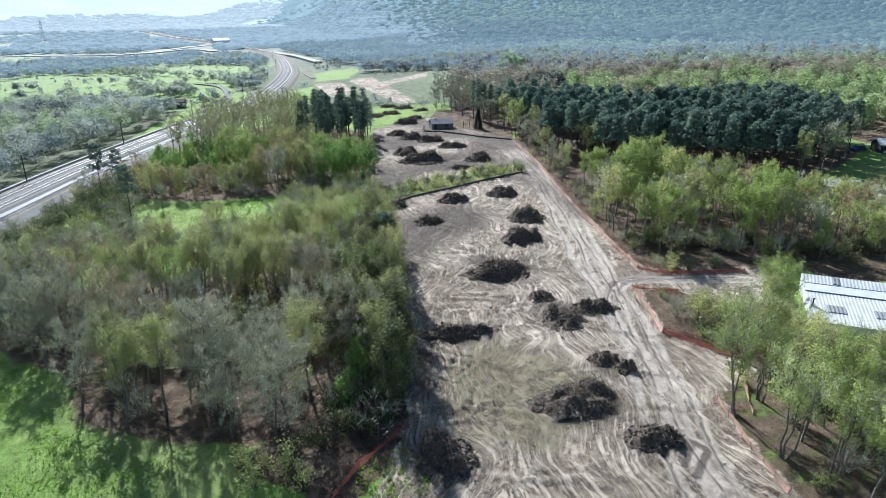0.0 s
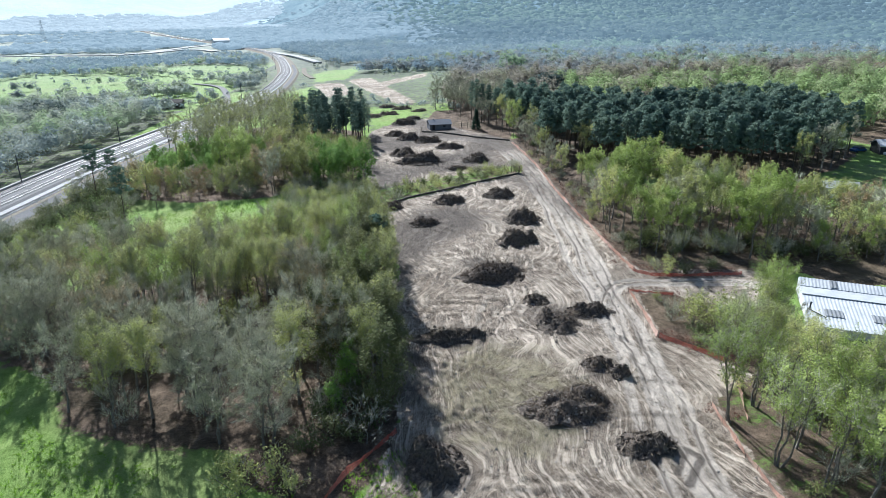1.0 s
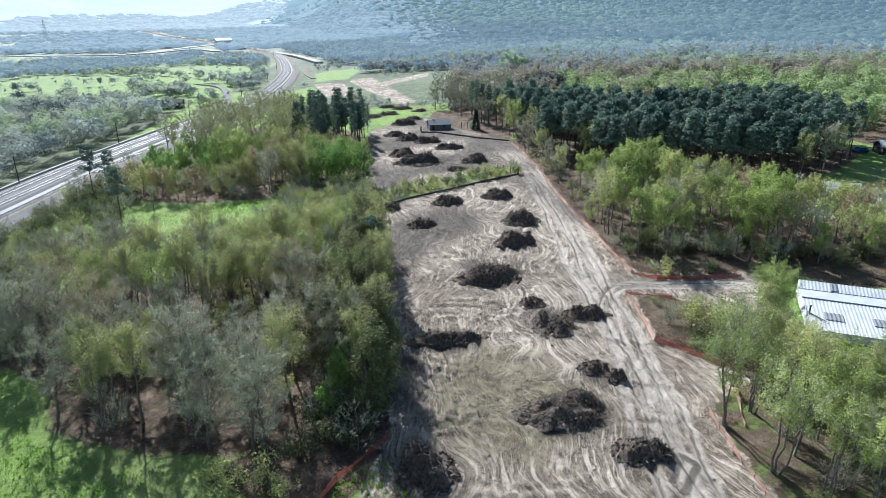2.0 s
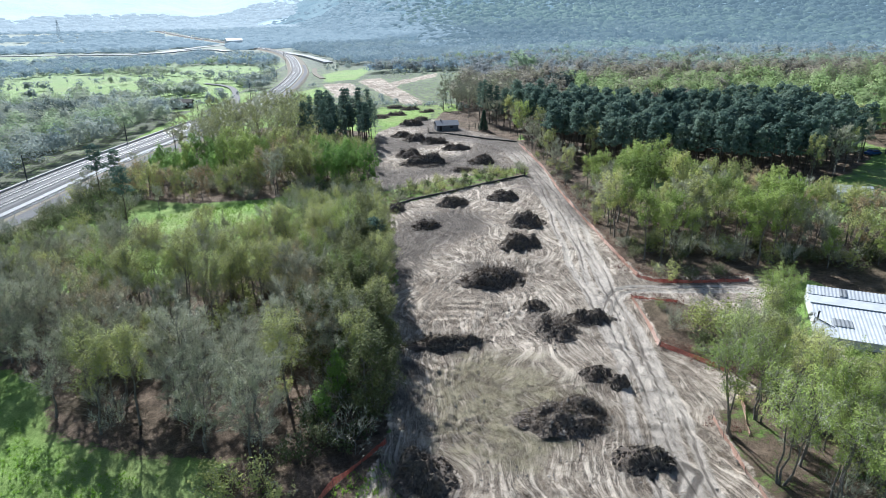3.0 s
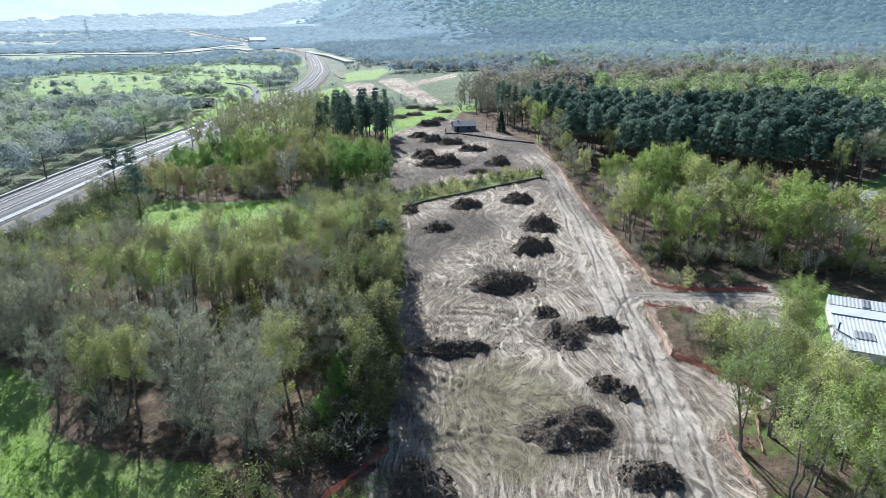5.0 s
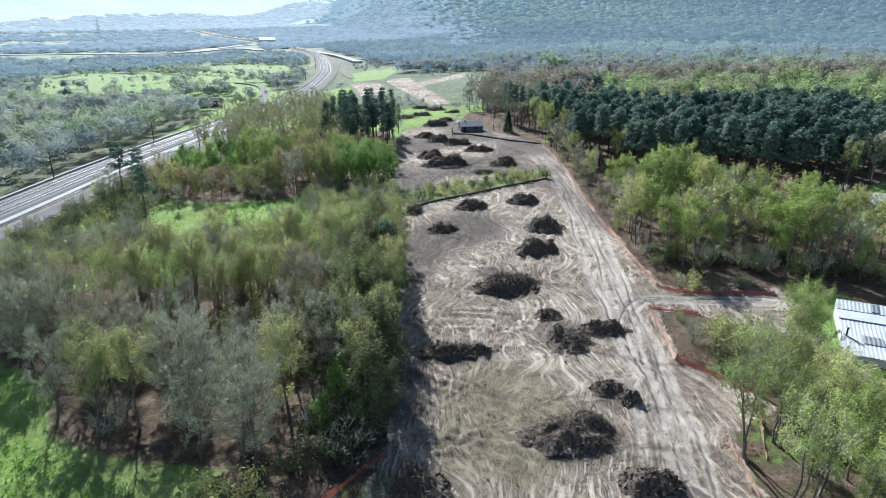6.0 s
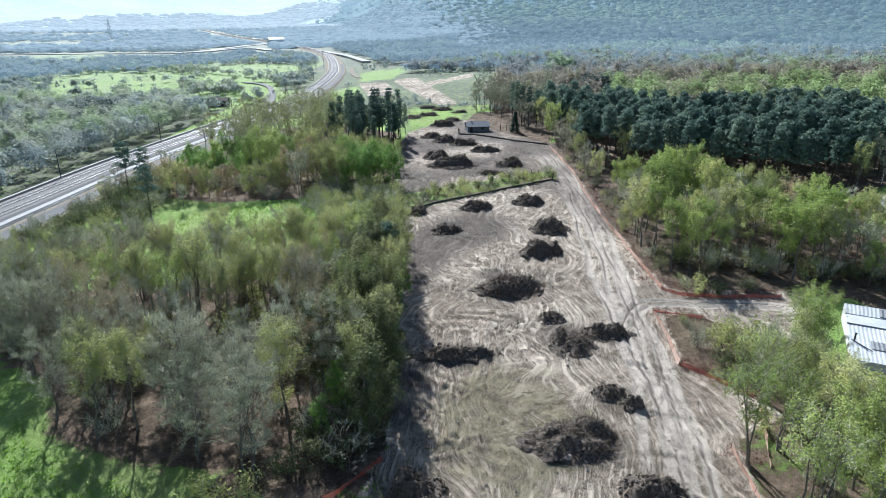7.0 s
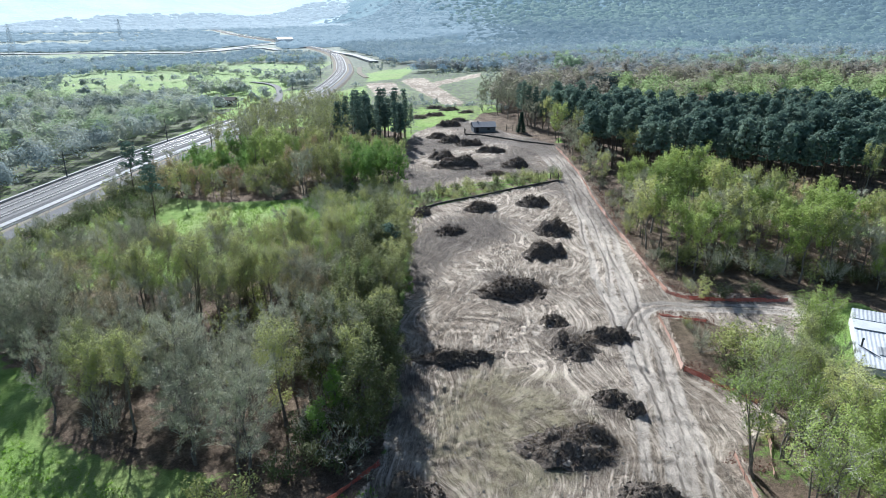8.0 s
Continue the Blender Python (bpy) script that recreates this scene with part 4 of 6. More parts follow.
def grow_woods():
    g = "oak wood"
    # oak wood along the clearing
    pts, r = scatter(OAK_WOOD, 4.1, 1)
    for x, y in pts:
        u = r.rand()
        front = y < 70 - 0.25 * (x + 10)
        if x > -8 or (-13.5 < x and 53 < y < 63) or (front and x < -14 and u > 0.86):
            continue
        if ((x + 24) / 11.0) ** 2 + ((y - 73) / 5.5) ** 2 < 1 and u < 0.85:
            plant("grey1", x, y, 0.9 + u * 0.5, 400 * u, "shrubs below the oaks")
            continue
        if x > -15 and u < 0.25:
            key = "fresh0"
        elif front and x < -12:
            key = "bare0" if u < 0.74 else ("rust0" if u < 0.79 else "olive0")
        elif x < -48:
            key = "bare0" if u < 0.62 else ("olive0" if u < 0.88 else "rust0")
        else:
            key = "olive0" if u < 0.46 else ("bare0" if u < 0.72 else ("rust0" if u < 0.88 else "fresh0"))
        plant(key, x, y, r.uniform(0.70, 1.12), r.uniform(0, 360), g)
    # the edge that shades the clearing
    for k, y in enumerate(np.arange(57.5, 110, 4.1)):
        x = -5.4 + r.uniform(-0.7, 0.7)
        key = ("dense0", "olive0", "dense0", "olive0")[k % 4]
        plant(key, x, y, r.uniform(0.88, 1.02) * (1 if y < 96 else 0.75), r.uniform(0, 360), g)
    for k, y in enumerate(np.arange(66, 103, 4.4)):
        plant("dense0", -8.6 + r.uniform(-0.8, 0.8), y, r.uniform(0.95, 1.1), r.uniform(0, 360), g)
    for x, y, s in ((-8.7, 61.9, 1.08), (-9.7, 57.8, 0.75), (-3.2, 92, 0.5), (-7, 96, 1.0)):
        plant("vivid0", x, y, s, 40 * x, g)
    for x, y, s in ((-12.5, 66, 1.0), (-9.5, 69, 0.95), (-8, 74, 1.0), (-11, 79, 0.95), (-4.4, 64.5, 0.8), (-4.2, 68.5, 0.9)):
        plant("dense0", x, y, s, 77 * x, g)
    for x, y, s in ((-6.5, 55.5, 1.2), (-8, 54, 1.1), (-10, 54.6, 1.3), (-12, 52.4, 1.2), (-5, 58, 1.2), (-4.2, 63, 1.2), (-4.0, 69, 1.3), (-4.4, 76, 1.2), (-4.4, 84, 1.2), (-7, 60, 1.4), (-9, 66, 1.4), (-11, 58, 1.4)):
        plant("shrub1", x, y, s, 77 * x, "shrubs below the oaks")
    under, ru = scatter(OAK_WOOD, 5.2, 77, 1.5)
    for x, y in under:
        if x < -9 and ru.rand() < 0.92:
            plant(("grey1", "sprout1", "grey1")[int(ru.rand() * 3)], x, y, ru.uniform(0.75, 1.5), ru.uniform(0, 360), "shrubs below the oaks")
    plant("dead0", -6.6, 53.2, 1.0, 30)
    plant("pine_edge", -5.8, 90.5, 0.9, 10)
    for x, y in ((-15, 49.5), (-17.5, 47.5), (-19, 50), (-13, 47)):
        plant("sprout1", x, y, r.uniform(0.8, 1.25), r.uniform(0, 360), "shrubs below the oaks")
    # the mixed wood between railway and clearing
    pts, r = scatter(MIXED_WOOD, 4.9, 2)
    rest = []
    for x, y in pts:
        u = r.rand()
        if x > -31 and 168 < y <= 195 and u < 0.55:
            continue
        if y > 195 and x > -33:
            key = "pine_slim" if u < 0.62 else ("olive1" if u < 0.8 else "bare1")
        elif x < -36 and 160 < y < 188:
            key = "vivid1" if u < 0.7 else "fresh1"
        elif x > -23 and y < 168:
            key = "vivid1"
        elif x > -31 and y <= 195:
            key = "round_olive"
        elif y < 164:
            if r.rand() < 0.3:
                plant("grey1", x, y, 1.3, 400 * u, "mixed wood")
                continue
            key = "round_rust" if u < 0.38 else ("round_olive" if u < 0.70 else "bare1")
        else:
            key = "olive1" if u < 0.6 else ("rust1" if u < 0.85 else "bare1")
        s = r.uniform(0.75, 1.1)
        if key == "vivid1":
            s *= 1.1 if x > -23 else 0.8
        if key == "bare1" and y < 164:
            s *= 0.7
        if key.startswith("round") and y < 164:
            s *= 1.2
        if key != "pine_slim" and y > 185:
            s *= 1.12
        if key == "vivid1" and x < -36 or key in ("pine_slim", "round_olive") or y < 178:
            plant(key, x, y, s, r.uniform(0, 360), "mixed wood")
        elif u < 0.8:
            rest.append((x, y, s, r.uniform(0, 6.3), r.randint(0, 3)))
    for k in range(40):
        plant("pine_slim", r.uniform(-33, -11), r.uniform(198, 226), r.uniform(0.65, 1.0), r.uniform(0, 360), "mixed wood")
    sh = [broadleaf(84 + s, 11.8, 0.38, 2.7, 10, 3, 330, 460, 0.26, 1, 4, twig_w=0.035) for s in range(3)]
    joined_wood("mixed_wood", "tall budding oak wood with bare trunks", rest[::2] + rest[1::4], sh, (M_BARK, M_TWIG, M_OLIVE))
    joined_wood("grey_oak_wood", "tall grey budding oak wood with bare trunks", rest[3::4], sh, (M_BARK, M_TWIG, M_GREYLEAF))
    # fresh green wood beside the haul road
    pts, r = scatter(FRESH_WOOD, 4.3, 4)
    for x, y in pts:
        u = r.rand()
        if x < 54:
            key = "slim1" if u < 0.5 else ("fresh1" if u < 0.66 else ("olive1" if u < 0.84 else "bare1"))
        else:
            key = "olive1" if u < 0.36 else ("fresh1" if u < 0.56 else ("bare1" if u < 0.86 else "rust1"))
        plant(key, x, y, r.uniform(0.7, 1.12) * (1 if x < 58 else 0.8), r.uniform(0, 360), "fresh green wood")
    for x, y, s in ((58, 97, 1.0), (61, 100, 1.05), (55.5, 99, 0.9), (59, 103, 1.0)):
        plant("fresh1", x, y, s, 50 * x, "fresh green wood")
    # grove on the east side of the haul road, beside the shed
    g = "grove beside the shed"
    for key, x, y, s in (("multi0", 29.4, 52.3, 1.0), ("multi0", 30.6, 45.4, 0.98), ("fresh0", 33.6, 47.6, 0.9), ("fresh0", 35.8, 45.2, 0.92), ("multi0", 33.0, 42.2, 0.9),
                         ("olive0", 36.8, 49.2, 0.6), ("bare0", 39.0, 44.6, 0.85), ("bare0", 36.6, 41.0, 0.8), ("olive0", 41.5, 48.0, 0.5), ("rust0", 43.0, 44.0, 0.55),
                         ("fresh0", 40.6, 66.6, 0.86), ("fresh0", 43.4, 68.6, 0.8), ("bare0", 42.6, 63.6, 0.6), ("bare0", 39.2, 60.6, 0.62), 
                         ("multi0", 35.6, 61.8, 0.8), ("fresh0", 42.0, 67.2, 0.84)):
        plant(key, x, y, s, 57 * x, g)
    for x, y, s, key in ((31.5, 41, 0.7, "sprout1"), (35, 43, 1.0, "grey1"), (38, 47, 1.1, "sprout1"), (40, 51, 1.0, "sprout1"), (37, 53.5, 1.0, "grey1"), (42.5, 46.5, 1.4, "sprout1"), (41, 42, 1.3, "grey1"), (44, 50, 0.7, "sprout1"),
                         (36, 57, 1.1, "shrub1"), (38.4, 61.6, 1.2, "sprout1"), (41.4, 58.4, 1.3, "grey1"), (43.6, 55, 0.6, "sprout1"), (33, 57.6, 0.8, "sprout1"), (34.4, 50, 0.7, "grey1"), (45.6, 66.4, 1.1, "grey1"), (44.6, 64.0, 1.2, "shrub1")):
        plant(key, x, y, s, 47 * x, g)
    for x, y, s, key in ((34.6, 50.6, 0.8, "olive0"), (38.2, 51.4, 0.72, "fresh0"), (36.4, 54.6, 0.75, "olive0"), (40.2, 47.6, 0.75, "fresh0"), (39.4, 55.4, 0.6, "bare0"), (37.6, 45.8, 0.85, "olive0"), (35.0, 57.8, 0.7, "olive0"),
                         (41.8, 52.6, 0.5, "olive0"), (33.2, 54.2, 0.75, "multi0"), (37.4, 58.8, 0.62, "fresh0"), (38.8, 63.2, 0.68, "olive0"), (36.4, 64.0, 0.6, "bare0"), (43.6, 47.4, 0.5, "fresh0")):
        plant(key, x, y, s * 1.18, 41 * x, g)
    for x, y, s, key in ((34.4, 39.2, 0.85, "fresh0"), (38, 40, 0.9, "olive0"), (41, 43, 0.6, "fresh0"), (42, 39, 0.85, "bare0"), (44.6, 41.5, 0.55, "olive0")):
        plant(key, x, y, s, 47 * x, g)
    g = "scrub between the fences"
    for x, y, s, key in ((32.6, 74, 0.9, "grey1"), (33.6, 77, 0.8, "grey1"), (35, 72.6, 1.3, "sprout1"), (37, 75, 1.2, "sprout1"), (36.5, 70, 1.5, "sprout1"), (38.5, 71.5, 1.6, "sprout1"), (34, 69, 1.0, "shrub1"),
                         (40, 73.5, 1.2, "grey1"), (37.6, 67.6, 1.2, "grey1"), (41, 70.5, 1.0, "shrub1"), (38.6, 78.4, 0.7, "grey1"), (33, 80, 0.5, "sprout1"), (36, 66, 0.9, "shrub1"), (38, 64.4, 1.2, "grey1"),
                         (41, 88.5, 0.9, "shrub1"), (38.4, 89, 1.1, "sprout1"), (45, 88.8, 1.0, "shrub1"), (37, 90.5, 0.8, "grey1")):
        plant(key, x, y, s, 31 * x, g)
    r = np.random.RandomState(64)
    for k in range(34):
        x, y = r.uniform(34.6, 39), r.uniform(94, 190)
        plant(("grey1", "shrub1", "sprout1")[k % 3], x, y, r.uniform(0.4, 1.0), r.uniform(0, 360), "undergrowth along the wood")
    for k in range(46):
        x = r.uniform(38, 84)
        plant(("shrub1", "grey1", "shrub1", "sprout1")[k % 4], x, np.interp(x, (38, 48, 66, 84), (96, 95, 89, 93)) + r.uniform(0, 7), r.uniform(0.7, 1.5), r.uniform(0, 360), "undergrowth along the wood")
    # low growth behind the stone wall, and along the wood edge
    g = "growth on the verge"
    pts, r = scatter(VERGE, 2.5, 7)
    for x, y in pts:
        u = r.rand()
        if u < 0.85:
            plant("sprout1" if u < 0.42 else ("shrub1" if u < 0.68 else "grey1"), x, y, r.uniform(0.45, 0.95), r.uniform(0, 360), g)
    pts, r = scatter([(-8, 108), (-5, 112), (-6, 132), (-7, 150), (-24, 152), (-28, 146), (-24, 130), (-26, 106)], 3.0, 8)
    for x, y in pts:
        u = r.rand()
        plant("sprout1" if u < 0.4 else ("shrub1" if u < 0.65 else "grey1"), x, y, r.uniform(0.8, 1.6), r.uniform(0, 360), g)
    # rough bushes between the field and the railway
    g = "scrub along the railway"
    pts, r = scatter([(-84, 92), (-68, 92), (-57, 100), (-56, 118), (-58, 134), (-62, 150), (-70, 176), (-76, 176), (-79, 140)], 3.6, 9)
    for x, y in pts:
        u = r.rand()
        plant("shrub1" if u < 0.55 else ("grey1" if u < 0.85 else "sprout1"), x, y, r.uniform(0.8, 1.7), r.uniform(0, 360), g)
    for x, y, s in ((-73, 154, 1.1), (-69.5, 156, 0.95), (-59, 133.5, 1.0)):
        plant("pine_edge", x, y, s, 50 * x)
    for x, y, s in ((-76, 150, 0.6), (-74, 146, 0.5), (-66, 166, 0.6), (-71, 172, 0.7), (-78, 160, 0.6), (-55, 141, 0.55), (-50, 148, 0.6)):
        plant("bare1", x, y, s, 50 * x, g)
    plant("vivid1", -62, 160, 0.65, 20)



# ---------------------------------------------------------------- woods too far off to tell tree from tree
def fast_mesh(name, V, T, mats, slots=None, tint=None, normals=None):
    me = bpy.data.meshes.new(name)
    me.vertices.add(len(V))
    me.vertices.foreach_set("co", np.ascontiguousarray(V, np.float32).ravel())
    me.loops.add(len(T) * 3)
    me.loops.foreach_set("vertex_index", np.ascontiguousarray(T, np.int32).ravel())
    me.polygons.add(len(T))
    me.polygons.foreach_set("loop_start", np.arange(0, len(T) * 3, 3, dtype=np.int32))
    for m in mats:
        me.materials.append(m)
    if slots is not None:
        me.polygons.foreach_set("material_index", np.ascontiguousarray(slots, np.int32))
    if tint is not None:
        att = me.attributes.new("tint", "FLOAT", "POINT")
        att.data.foreach_set("value", np.ascontiguousarray(tint, np.float32))
    me.update(calc_edges=True)
    if normals is not None:
        me.polygons.foreach_set("use_smooth", np.ones(len(T), dtype=bool))
        me.normals_split_custom_set_from_vertices(normals)
    return me


def as_tris(geo):
    V = np.vstack(geo.v)
    T, S = [], []
    for f, m in zip(geo.f, geo.m):
        for k in range(1, len(f) - 1):
            T.append((f[0], f[k], f[k + 1])); S.append(m)
    return V, np.array(T), np.array(S)


def joined_wood(name, label, places, shapes, mats):
    """Many trees as one object: real trunks and crowns at every place (x, y, size, turn, which)."""
    Vs, Ts, Ss, n = [], [], [], 0
    ready = []
    for wood, crown in shapes:
        a, b = as_tris(wood), as_tris(crown)
        ready.append((np.vstack([a[0], b[0]]), np.vstack([a[1], b[1] + len(a[0])]), np.concatenate([a[2] * 0, b[2] + 1])))
    for x, y, s, turn, which in places:
        V, T, S = ready[which % len(ready)]
        c, d = math.cos(turn), math.sin(turn)
        W = np.stack([V[:, 0] * c - V[:, 1] * d, V[:, 0] * d + V[:, 1] * c, V[:, 2]], 1) * s + [x, y, hz(x, y)]
        Vs.append(W); Ts.append(T + n); Ss.append(S)
        n += len(W)
    tagged(new(name, fast_mesh(name, np.vstack(Vs), np.vstack(Ts), mats, np.concatenate(Ss))), label, "woodland", kind="stuff")


def ball(level):
    """Corners and faces of a round body of 20, 80 or 320 triangles."""
    bm = bmesh.new()
    bmesh.ops.create_icosphere(bm, subdivisions=level + 1, radius=1.0)
    V = np.array([v.co[:] for v in bm.verts])
    T = np.array([[v.index for v in f.verts] for f in bm.faces])
    bm.free()
    return V, T


def lump_wood(name, label, pts, r, mat, wide, tall, tint, base, level, leaves, leaf):
    """Far crowns as one object: many-lobed clouds of leaf clumps; the farthest (level 0 or more) have a closed body too."""
    n = len(pts)
    B, T = ball(max(level, 0))
    if level < 0:
        B, T = B[:0], T[:0]
    m = len(B)
    w = r.uniform(*wide, n)
    h = r.uniform(*tall, n) if isinstance(tall, tuple) else tall
    z = height(pts[:, 0], pts[:, 1]) if base is None else base
    ph = r.uniform(0, 6.3, (n, 6))
    sq = r.uniform(0.8, 1.25, (n, 1))

    def lobes(d, k):
        q = ph[k]
        f = 1 + 0.20 * np.sin(3.1 * d[:, 0] + 2.2 * d[:, 2] + q[:, 0]) + 0.17 * np.sin(3.7 * d[:, 1] - 2.6 * d[:, 2] + q[:, 1]) + 0.13 * np.sin(6.5 * d[:, 0] - 5.0 * d[:, 1] + q[:, 2]) + 0.10 * np.sin(8.0 * d[:, 2] + 6.0 * d[:, 1] + q[:, 3])
        return f

    def place(d, k, grow):
        f = (lobes(d, k) * grow)[:, None]
        return np.stack([pts[k, 0] + d[:, 0] * w[k] * f[:, 0] * sq[k, 0], pts[k, 1] + d[:, 1] * w[k] * f[:, 0] / sq[k, 0], z[k] + h[k] * np.maximum(0.02, 0.54 + 0.42 * d[:, 2] * f[:, 0])], 1)
    k = np.repeat(np.arange(n), m)
    d = np.tile(B, (n, 1))
    body = place(d, k, 0.9 + r.normal(size=len(k)) * (0.05 if level else 0.1))
    faces = (T[None] + (np.arange(n) * m)[:, None, None]).reshape(-1, 3)
    kl = np.repeat(np.arange(n), leaves)
    dl = unit_rows(r.normal(size=(n * leaves, 3)))
    dl[:, 2] = np.where(dl[:, 2] < -0.5, -dl[:, 2], dl[:, 2])
    c = place(dl, kl, r.uniform(0.88, 1.08, len(kl)) if level >= 0 else r.uniform(0.3, 1, len(kl)) ** 0.4)
    tri = leaf_tris(r, c, leaf, dl + [0, 0, 0.6], 0.25).reshape(-1, 3)
    V = np.vstack([body, tri])
    F = np.vstack([faces, len(body) + np.arange(len(tri)).reshape(-1, 3)])
    shade = lambda d, k: unit_rows(d * [0.8, 0.8, 0.8] + [0, 0, 0.65] + 0.5 * np.stack([np.sin(7 * d[:, 1] + ph[k, 4]), np.sin(7 * d[:, 2] + ph[k, 5]), np.sin(7 * d[:, 0] + ph[k, 2])], 1) * 0.6)
    N = np.vstack([shade(d, k), np.repeat(unit_rows(shade(dl, kl) + r.normal(size=dl.shape) * 0.12), 3, 0)])
    tone = np.concatenate([np.clip(tint[k] + r.normal(size=len(k)) * 0.06, 0, 1), np.repeat(np.clip(tint[kl] + r.normal(size=len(kl)) * 0.1, 0, 1), 3)])
    tagged(new(name, fast_mesh(name, V, F, (mat,), tint=tone, normals=N)), label, "woodland", kind="stuff")


def far_woods():
    # the pine stand: single trees along the near edge, the rest as one body
    pts, r = scatter(PINE_STAND, 4.5, 3)
    d = np.hypot(pts[:, 0] - 20, pts[:, 1] - 60)
    order = np.argsort(d)
    body = []
    for n, i in enumerate(order):
        x, y = pts[i]
        edge = inside([x], [y], PINE_STAND)[0]
        if n < 250:
            key = "pine1" if edge > 3 or r.rand() < 0.75 else ("bare1" if r.rand() < 0.5 else "olive1")
            plant(key, x, y, r.uniform(0.85, 1.12), r.uniform(0, 360), "pine stand")
        else:
            body.append((x, y, r.uniform(0.85, 1.12), r.uniform(0, 6.3), r.randint(0, 2)))
    joined_wood("pine_wood", "dense dark pine wood", body, [pine(122 + s, 13.5, 0.52, 2.4, 5, 4, 14, 0.95) for s in range(2)], (M_BARK_DARK, M_PINE))
    # bare trees and slim pines behind the hut
    r = np.random.RandomState(61)
    sh = [broadleaf(130 + s, 11.5, 0.34, 2.7, 9, 3, 300, 200, 0.24, 1, 3, twig_len=1.0, twig_w=0.05) for s in range(3)]
    hut_pts, r2 = scatter([(13, 272), (19, 248), (25, 241), (30, 228), (33, 240), (40, 240), (46, 256), (40, 300), (20, 310)], 5.6, 61)
    joined_wood("brown_wood", "brown budding oak wood with bare trunks", [(x, y, r.uniform(0.75, 1.1), r.uniform(0, 6.3), r.randint(0, 3)) for x, y in hut_pts], sh, (M_BARK, M_TWIG, M_GREYLEAF))
    for x, y, s in ((27.5, 235, 1.05), (29.0, 232, 0.9), (31, 229, 0.95), (26.5, 240, 0.9), (33, 224, 0.85)):
        plant("pine_slim", x, y, s, 40 * x, "pine stand")
    for x, y, s, key in ((33.5, 213, 1.0, "olive1"), (35, 208, 0.9, "bare1"), (30.5, 224, 0.9, "bare1"), (28, 229, 0.9, "bare1"), (34.8, 201, 1.0, "fresh1"), (35.2, 192, 0.8, "bare1"), (35.6, 186, 0.75, "bare1"), (35.2, 179, 0.8, "bare1"),
                         (36, 172, 0.75, "bare1"), (35.4, 166, 0.8, "olive1"), (36.4, 160, 0.75, "bare1"), (35.8, 154, 0.7, "bare1"), (37, 149, 0.8, "bare1"), (35.6, 145, 0.75, "olive1")):
        plant(key, x, y, s, 33 * y, "trees along the pine stand")
    # the belt of fresh and brown crowns behind the pines
    pts, r = scatter(BELT, 8.2, 21)
    tone = bumpy(pts[:, 0] / 22, pts[:, 1] / 17, 4) + r.normal(size=len(pts)) * 0.3
    brown = (tone < -0.15) | (pts[:, 0] < 62)
    bt = np.where(brown, r.uniform(0.0, 0.42, len(pts)), r.uniform(0.55, 1.0, len(pts)))
    lump_wood("green_wood", "fresh yellow-green broadleaf wood with brown patches", pts, r, M_FAR_MID, (2.8, 5.2), (8, 14), bt, None, -1, 560, 0.55)
    lump_wood("dark_pine_clump", "dark pines standing above the fresh wood", np.array([[64.0, 272.0], [68.0, 275.0], [61.0, 276.0]]), r, M_FAR_PINE, (3.0, 4.0), (12, 15), np.array([0.3, 0.5, 0.4]), None, -1, 500, 0.6)
    # rounded trees beyond the railway
    west = [(-106, 120), (-101, 185), (-95, 240), (-90, 285), (-108, 308), (-140, 325), (-200, 318), (-330, 260), (-240, 120)]
    pts, r = scatter(west, 7.0, 22)
    keep = (bumpy(pts[:, 0] / 16, pts[:, 1] / 16, 9) > -0.6) & (pts[:, 0] < -106 + np.clip((pts[:, 1] - 185) / 9, 0, 14))
    pts = pts[keep]
    t = np.clip(0.45 + 0.35 * bumpy(pts[:, 0] / 14, pts[:, 1] / 14, 10) + r.normal(size=len(pts)) * 0.2, 0, 1)
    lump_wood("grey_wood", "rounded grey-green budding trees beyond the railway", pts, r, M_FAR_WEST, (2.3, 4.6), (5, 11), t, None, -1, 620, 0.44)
    pts = np.array([(-131.0 - 5 * (k % 5), 268.0 + 7 * (k // 5) + 2 * (k % 3)) for k in range(15)])
    lump_wood("dark_oak_clump", "dark evergreen oaks beyond the railway", pts, r, M_FAR_PINE, (3.0, 4.5), (7, 11), r.uniform(0.3, 1, 15), None, -1, 600, 0.5)

    def clear_of(pts, tall):
        """How open the land is: negative on meadows, bare soil, roads and the cleared strip along the lines."""
        d = np.full(len(pts), 1e9)
        for m in MEADOWS:
            d = np.minimum(d, -inside(pts[:, 0], pts[:, 1], m) - 2)
        for b in BARE:
            d = np.minimum(d, -inside(pts[:, 0], pts[:, 1], b) - 3)
        for line, half in ((RAIL, 13), (BRANCH, 6), (OVER, 10), (UNDERPASS, 8), (LANE, 14), (SPUR, 11), (YARD, 34)):
            for f in np.linspace(0, 1, 5):
                q = pts * (1 + f * tall / 46.0)[:, None]
                for i in range(0, len(line), 2):
                    d = np.minimum(d, np.hypot(q[:, 0] - line[i, 0], q[:, 1] - line[i, 1]) - half)
        return d

    def floor_z(pts):
        far = np.hypot(pts[:, 0], pts[:, 1]) > 620
        return np.where(far, np.maximum(height(pts[:, 0], pts[:, 1]), hill_z(pts[:, 0], pts[:, 1])), height(pts[:, 0], pts[:, 1]))

    def spread_out(n, near, away, lo, hi, seed):
        """Places thinning out with distance, between two bearings."""
        r = np.random.RandomState(seed)
        d = r.uniform(away ** -0.4, near ** -0.4, n) ** -2.5
        az = np.radians(r.uniform(lo, hi, n))
        return np.stack([d * np.sin(az), d * np.cos(az)], 1), r
    # groves and hedges among the western meadows
    pts, r = spread_out(4200, 315, 700, -40, -7, 23)
